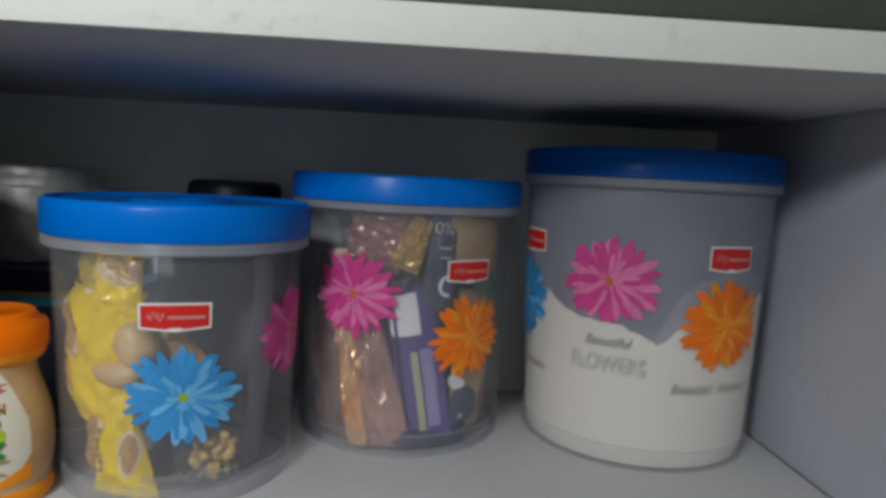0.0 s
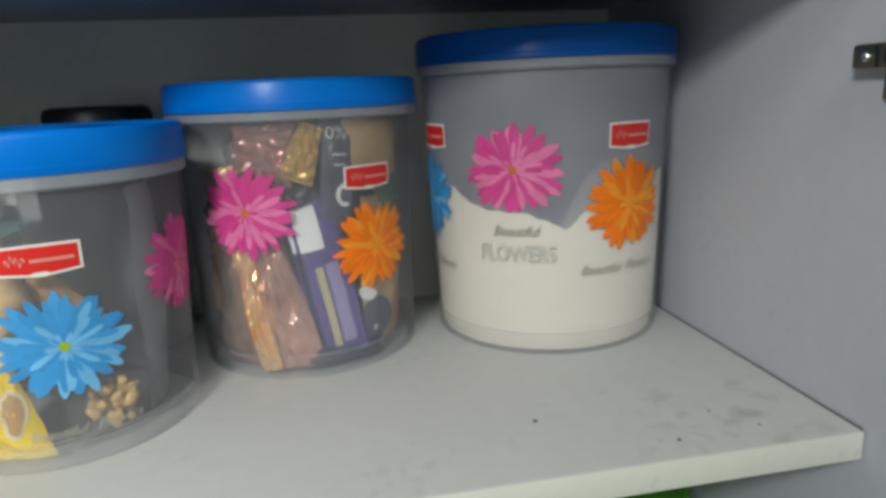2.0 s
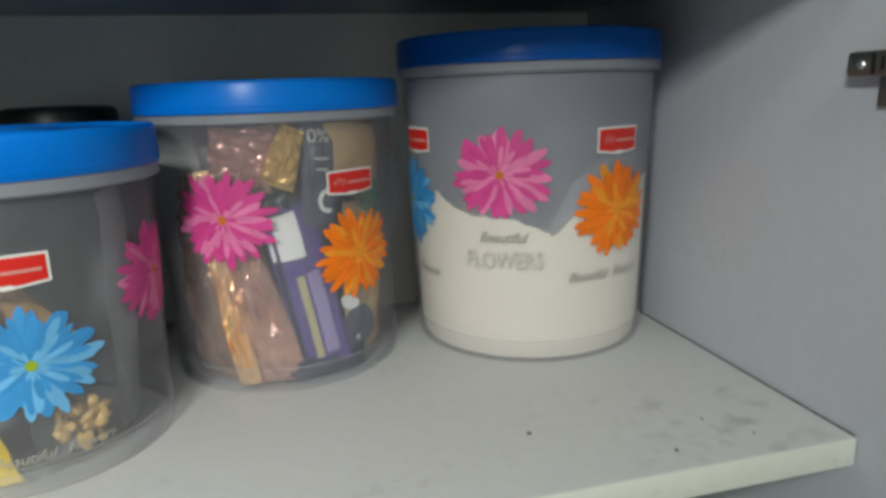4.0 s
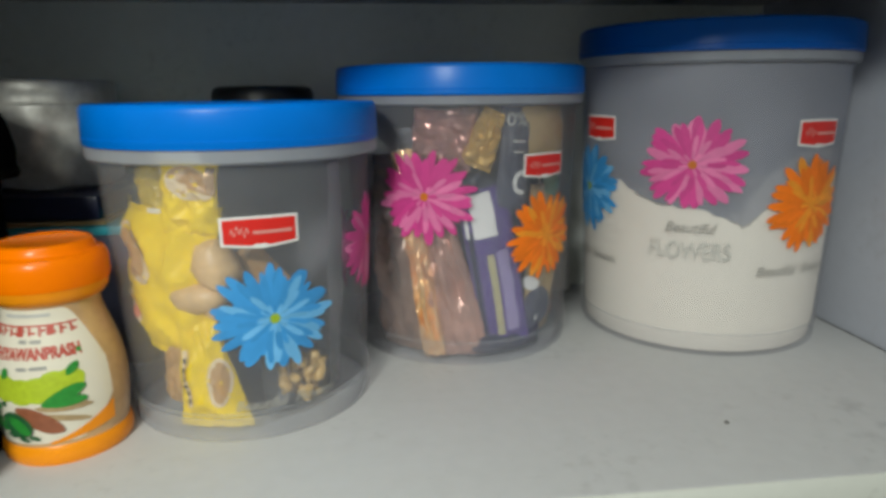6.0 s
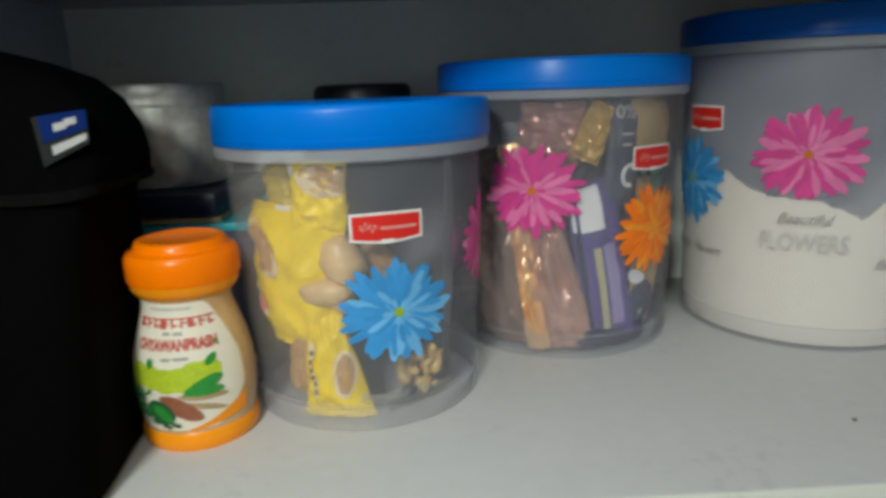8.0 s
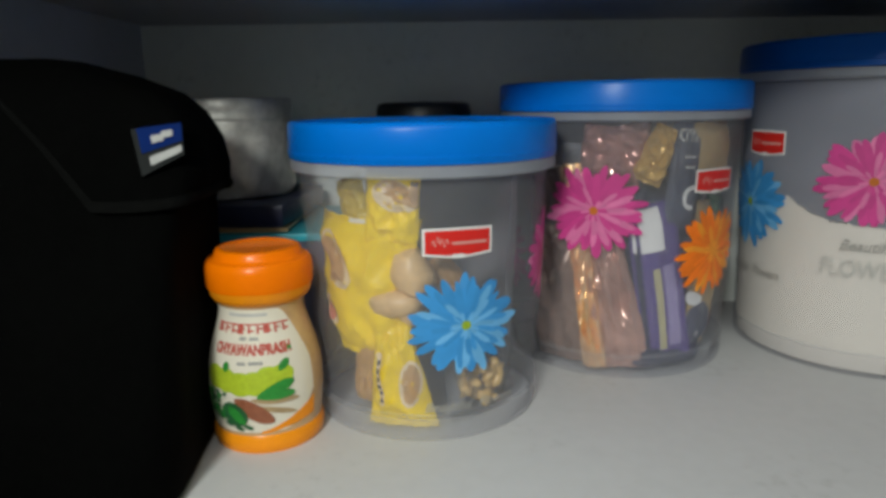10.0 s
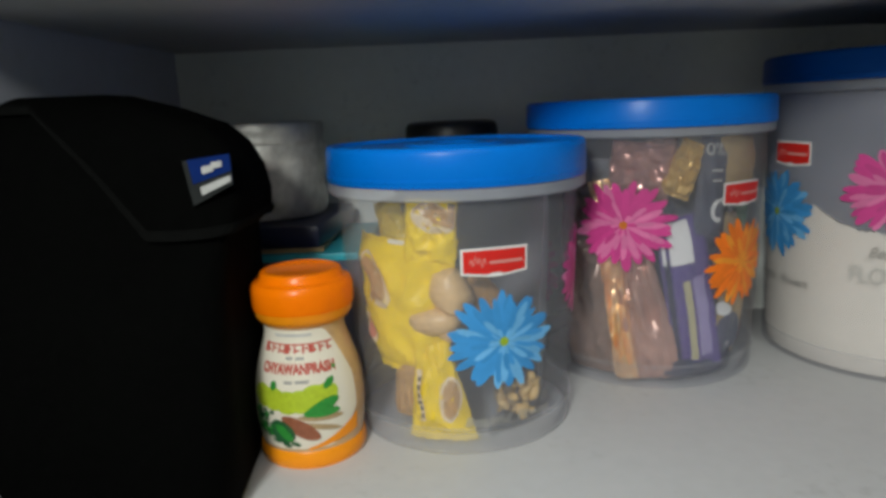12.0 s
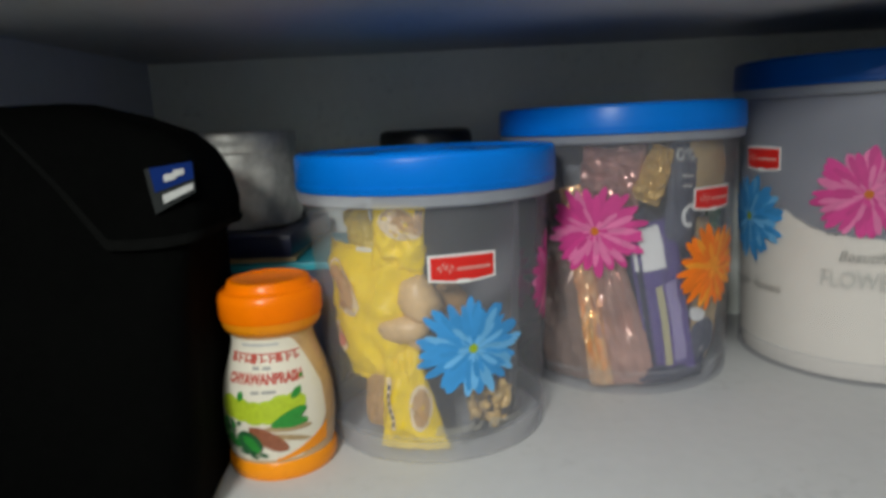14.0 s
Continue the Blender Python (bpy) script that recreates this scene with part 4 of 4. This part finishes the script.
bag = thing("lunch_bag", pose(0, 0, 0), "black nylon lunch bag with a flap and small badge", "bag")
bm = bmesh.new()
join_rings(bm, [bag_ring(bm, lambda u, v, h=h: h, 0.0) for h in (0.0, 0.004, 0.02, 0.035, 0.05, 0.065, 0.08, 0.095, 0.11, 0.125, 0.14, 0.155, 0.17, 0.182, 0.194, 0.205, 0.212, 0.2175, 0.2215)], True, True)
part("body", bm, M["cloth"], bag)
bm = bmesh.new()


def flap_foot(u, v):
    low = 0.145 + 0.006 * (u - 0.3) ** 2
    if v < 0.6:
        d = 0.18 - u
        low += 0.085 * (d + math.sqrt(d * d + 0.006))
    return min(low, 0.214)


join_rings(bm, [bag_ring(bm, lambda u, v, f=f: flap_foot(u, v) + (0.2222 - flap_foot(u, v)) * f, g) for f, g in ((0.0, 0.0008), (0.0, 0.0040), (0.06, 0.0046), (0.2, 0.0042), (0.4, 0.004), (0.6, 0.004), (0.75, 0.004), (0.88, 0.004), (1.0, 0.003))], False, True)
flap = part("flap", bm, M["cloth"], bag, "rounded nylon flap")
bm = bmesh.new()
join_rings(bm, [bag_ring(bm, lambda u, v, f=f: flap_foot(u, v) + f, g) for f, g in ((-0.0012, 0.0020), (-0.0012, 0.0052), (0.0016, 0.0058), (0.0040, 0.0052), (0.0040, 0.0030))])
part("binding", bm, M["cloth_edge"], bag, "paler black woven binding")
def badge_quad(corners, thick, inset, lift):
    """A thin plate on the sloping flap, from its four corners in x and z."""
    cx, cz = sum(c[0] for c in corners) / 4, sum(c[1] for c in corners) / 4
    bm = bmesh.new()
    rows = []
    for d in (0.0, thick):
        rows.append([bm.verts.new((cx + (x - cx) * inset, 0.0545 + (cz + (z - cz) * inset - 0.170) * 0.50 - 0.0035 - lift - d, cz + (z - cz) * inset)) for x, z in corners])
    bm.faces.new(rows[1])
    bm.faces.new(rows[0])
    for i in range(4):
        j = (i + 1) % 4
        bm.faces.new((rows[0][i], rows[0][j], rows[1][j], rows[1][i]))
    return bm


def between(c, u0, u1, v0, v1):
    def at(u, v):
        (ax, az), (bx, bz), (cx, cz), (dx, dz) = c
        tx, tz = ax + (bx - ax) * u, az + (bz - az) * u
        lx, lz = dx + (cx - dx) * u, dz + (cz - dz) * u
        return tx + (lx - tx) * v, tz + (lz - tz) * v
    return [at(u0, v0), at(u1, v0), at(u1, v1), at(u0, v1)]


CORNERS = [(-0.6030, 0.1850), (-0.5775, 0.1880), (-0.5745, 0.1725), (-0.5945, 0.1622)]
badge = part("badge", badge_quad(CORNERS, 0.0012, 1.0, 0.0), M["patch_grey"], bag, "small blue and white woven badge")
part("badge_field", badge_quad(between(CORNERS, 0.12, 1.0, 0.0, 0.56), 0.0006, 1.0, 0.0013), M["patch_blue"], badge)
part("badge_bar", badge_quad(between(CORNERS, 0.26, 0.97, 0.68, 0.88), 0.0008, 1.0, 0.0013), M["badge_white"], badge)
part("badge_mark", badge_quad(between(CORNERS, 0.38, 0.62, 0.22, 0.40), 0.0006, 1.0, 0.0020), M["badge_white"], badge)
part("badge_mark", badge_quad(between(CORNERS, 0.60, 0.82, 0.16, 0.34), 0.0006, 1.0, 0.0021), M["badge_white"], badge)

# ---- things at the back ----
stack = thing("carton_box", pose(-0.625, 0.270, 0), "dark cardboard box with a turquoise lid on the shelf", "box")
part("carton", box(-0.068, 0.090, -0.070, 0.068, 0.0, 0.1000, 0.002), M["slate"], stack)
part("box_lid", box(-0.069, 0.091, -0.071, 0.069, 0.0965, 0.1025, 0.0015), M["teal"], stack, "thin turquoise lid")
book = thing("booklet", pose(-0.627, 0.270, 0.1028, 0, 0, 2), "thin tan booklet lying on the turquoise box", "booklet")
part("page_block", box(-0.064, 0.062, -0.068, 0.066, 0.0, 0.0034, 0.0004), M["beige"], book)
navy = thing("navy_box", pose(-0.625, 0.270, 0.1066, 0, 0, -3), "flat dark navy box under a steel tin", "box")
part("carton", box(-0.068, 0.064, -0.066, 0.064, 0.0, 0.0172, 0.003), M["navy"], navy)
tin = thing("steel_tin", pose(-0.620, 0.272, 0.1241), "dull dented grey steel tin standing on a navy box", "tin")
bm = lathe([(0, 0.0), (0.044, 0.0), (0.0465, 0.0015), (0.0475, 0.004)] + [(0.0475 + 0.0010 * k / 12, 0.004 + 0.056 * k / 12) for k in range(1, 13)] + [(0.0485, 0.0610), (0.046, 0.0612), (0, 0.0612)], 96)
for v in bm.verts:
    if 0.003 < v.co.z < 0.061:
        v.co.xy *= 1 + 0.050 * noise.noise(v.co * 42) + 0.020 * noise.noise(v.co * 110)
part("body", bm, M["steel"], tin)
bm = lathe([(0.0480, 0.0605), (0.0490, 0.0612), (0.0494, 0.0640), (0.0490, 0.0660), (0.0494, 0.0690), (0.0492, 0.0750), (0.0480, 0.0775), (0.044, 0.0780), (0, 0.0774)], 96)
for v in bm.verts:
    v.co.xy *= 1 + 0.020 * noise.noise(v.co * 55)
part("lid", bm, M["steel"], tin, "pressed steel lid")

pot = thing("black_lidded_pot", pose(-0.462, 0.296, 0), "pale grey pot with a black rounded lid behind a jar", "pot")
part("body", lathe([(0, 0.0), (0.049, 0.0), (0.051, 0.002), (0.052, 0.150), (0.049, 0.160), (0.037, 0.167), (0.035, 0.170), (0, 0.170)], 64), M["grey_pot"], pot, "pale grey plastic body")
part("lid", lathe([(0.034, 0.1685), (0.0395, 0.1690), (0.0405, 0.1720), (0.0403, 0.1905), (0.0385, 0.1950), (0.034, 0.1968), (0, 0.1972)], 64), M["black"], pot, "black plastic lid")

board = thing("white_board", pose(-0.184, 0.336, 0.0, -3, -3.6, 0), "thin white plastic board leaning against the back panel", "board")
part("sheet", box(-0.115, 0.0, -0.0020, 0.0020, 0.0, 0.150, 0.0010), M["paper"], board)

green_tub = thing("green_tub", pose(-0.085, 0.150, -0.40), "bright green plastic tub in the compartment below", "tub")
part("body", lathe([(0, 0.0), (0.045, 0.0), (0.048, 0.003), (0.058, 0.285), (0.060, 0.290), (0.056, 0.292), (0.053, 0.285), (0, 0.282)], 64), M["green"], green_tub)
# Dark slab added to fill what shows above the upper shelf's edge.
tray = thing("filler_slab", pose(-0.36, 0.17, UP + 0.0204), "dark grey-green slab added to fill the upper shelf", "tray")
bm = box(-0.33, 0.33, -0.150, 0.150, 0.0, 0.030, 0.006)
part("base", bm, M["tray"], tray)
# Black strip painting the shadow of the gap beneath it.
part("gap_shadow", box(-0.335, 0.335, -0.1525, -0.1502, 0.0, 0.0045, 0.0005), M["black"], tray)

# ---- hinge on the side panel ----
hinge = thing("cabinet_hinge", pose(0, 0, 0), "tarnished metal cabinet hinge screwed to the side panel", "hinge")
part("plate", box(-0.0042, -0.0002, -0.026, 0.0105, 0.1830, 0.2000, 0.0010), M["hinge"], hinge, "lower half of the mounting plate")
bm = box(-0.0085, -0.0002, -0.026, 0.0035, 0.2090, 0.2245, 0.0022)
for v in bm.verts:
    if v.co.y > -0.01:
        v.co.y -= 0.30 * (v.co.z - 0.2090)
part("plate_wing", bm, M["hinge"], hinge, "sloped upper wing of the mounting plate")
arm = part("arm", box(-0.0145, -0.0043, -0.034, 0.0218, 0.1985, 0.2112, 0.0024), M["hinge"], hinge, "stamped hinge arm")
for yy, r in ((0.0120, 0.0024), (-0.0090, 0.0030)):
    part("screw", lathe([(0, 0.0), (r, 0.0), (r, 0.0010), (r * 0.7, 0.0018), (0, 0.0018)], 20), M["screw"], arm, "bright screw head", at=pose(-0.0143, yy, 0.2045, 0, -90, 0))
part("slot", box(-0.0149, -0.0141, 0.0040, 0.0062, 0.1995, 0.2095, 0.0003), M["black"], arm)
part("slot", box(-0.0149, -0.0141, -0.0012, 0.0006, 0.2015, 0.2080, 0.0003), M["black"], arm)
part("slot", box(-0.0046, -0.0039, 0.0015, 0.0048, 0.1865, 0.1945, 0.0003), M["black"], hinge)
part("screw", lathe([(0, 0.0), (0.0036, 0.0), (0.0036, 0.0008), (0.002, 0.0014), (0, 0.0014)], 20), M["screw"], hinge, "screw head", at=pose(-0.0084, -0.0075, 0.2165, 0, -90, 0))

# ---- crumbs on the shelf ----
rng = random.Random(21)
for i, (x, y, r) in enumerate(((-0.1756, 0.0604, 0.0017), (-0.1047, 0.0186, 0.0012), (-0.070, 0.045, 0.0008), (-0.052, 0.022, 0.0009))):
    bm = bmesh.new()
    lump(bm, (0, 0, r * 0.30), r, 1.4, i + 0.5)
    for v in bm.verts:
        v.co.z = max(0.0, v.co.z * 0.35)
    ob = new("crumb", mesh_of("crumb", bm, M["crumb"]))
    ob.matrix_basis = pose(x, y, 0.0002)
    tagged(ob, "tiny dark crumb on the white shelf", "crumb", "crumbs on the shelf")
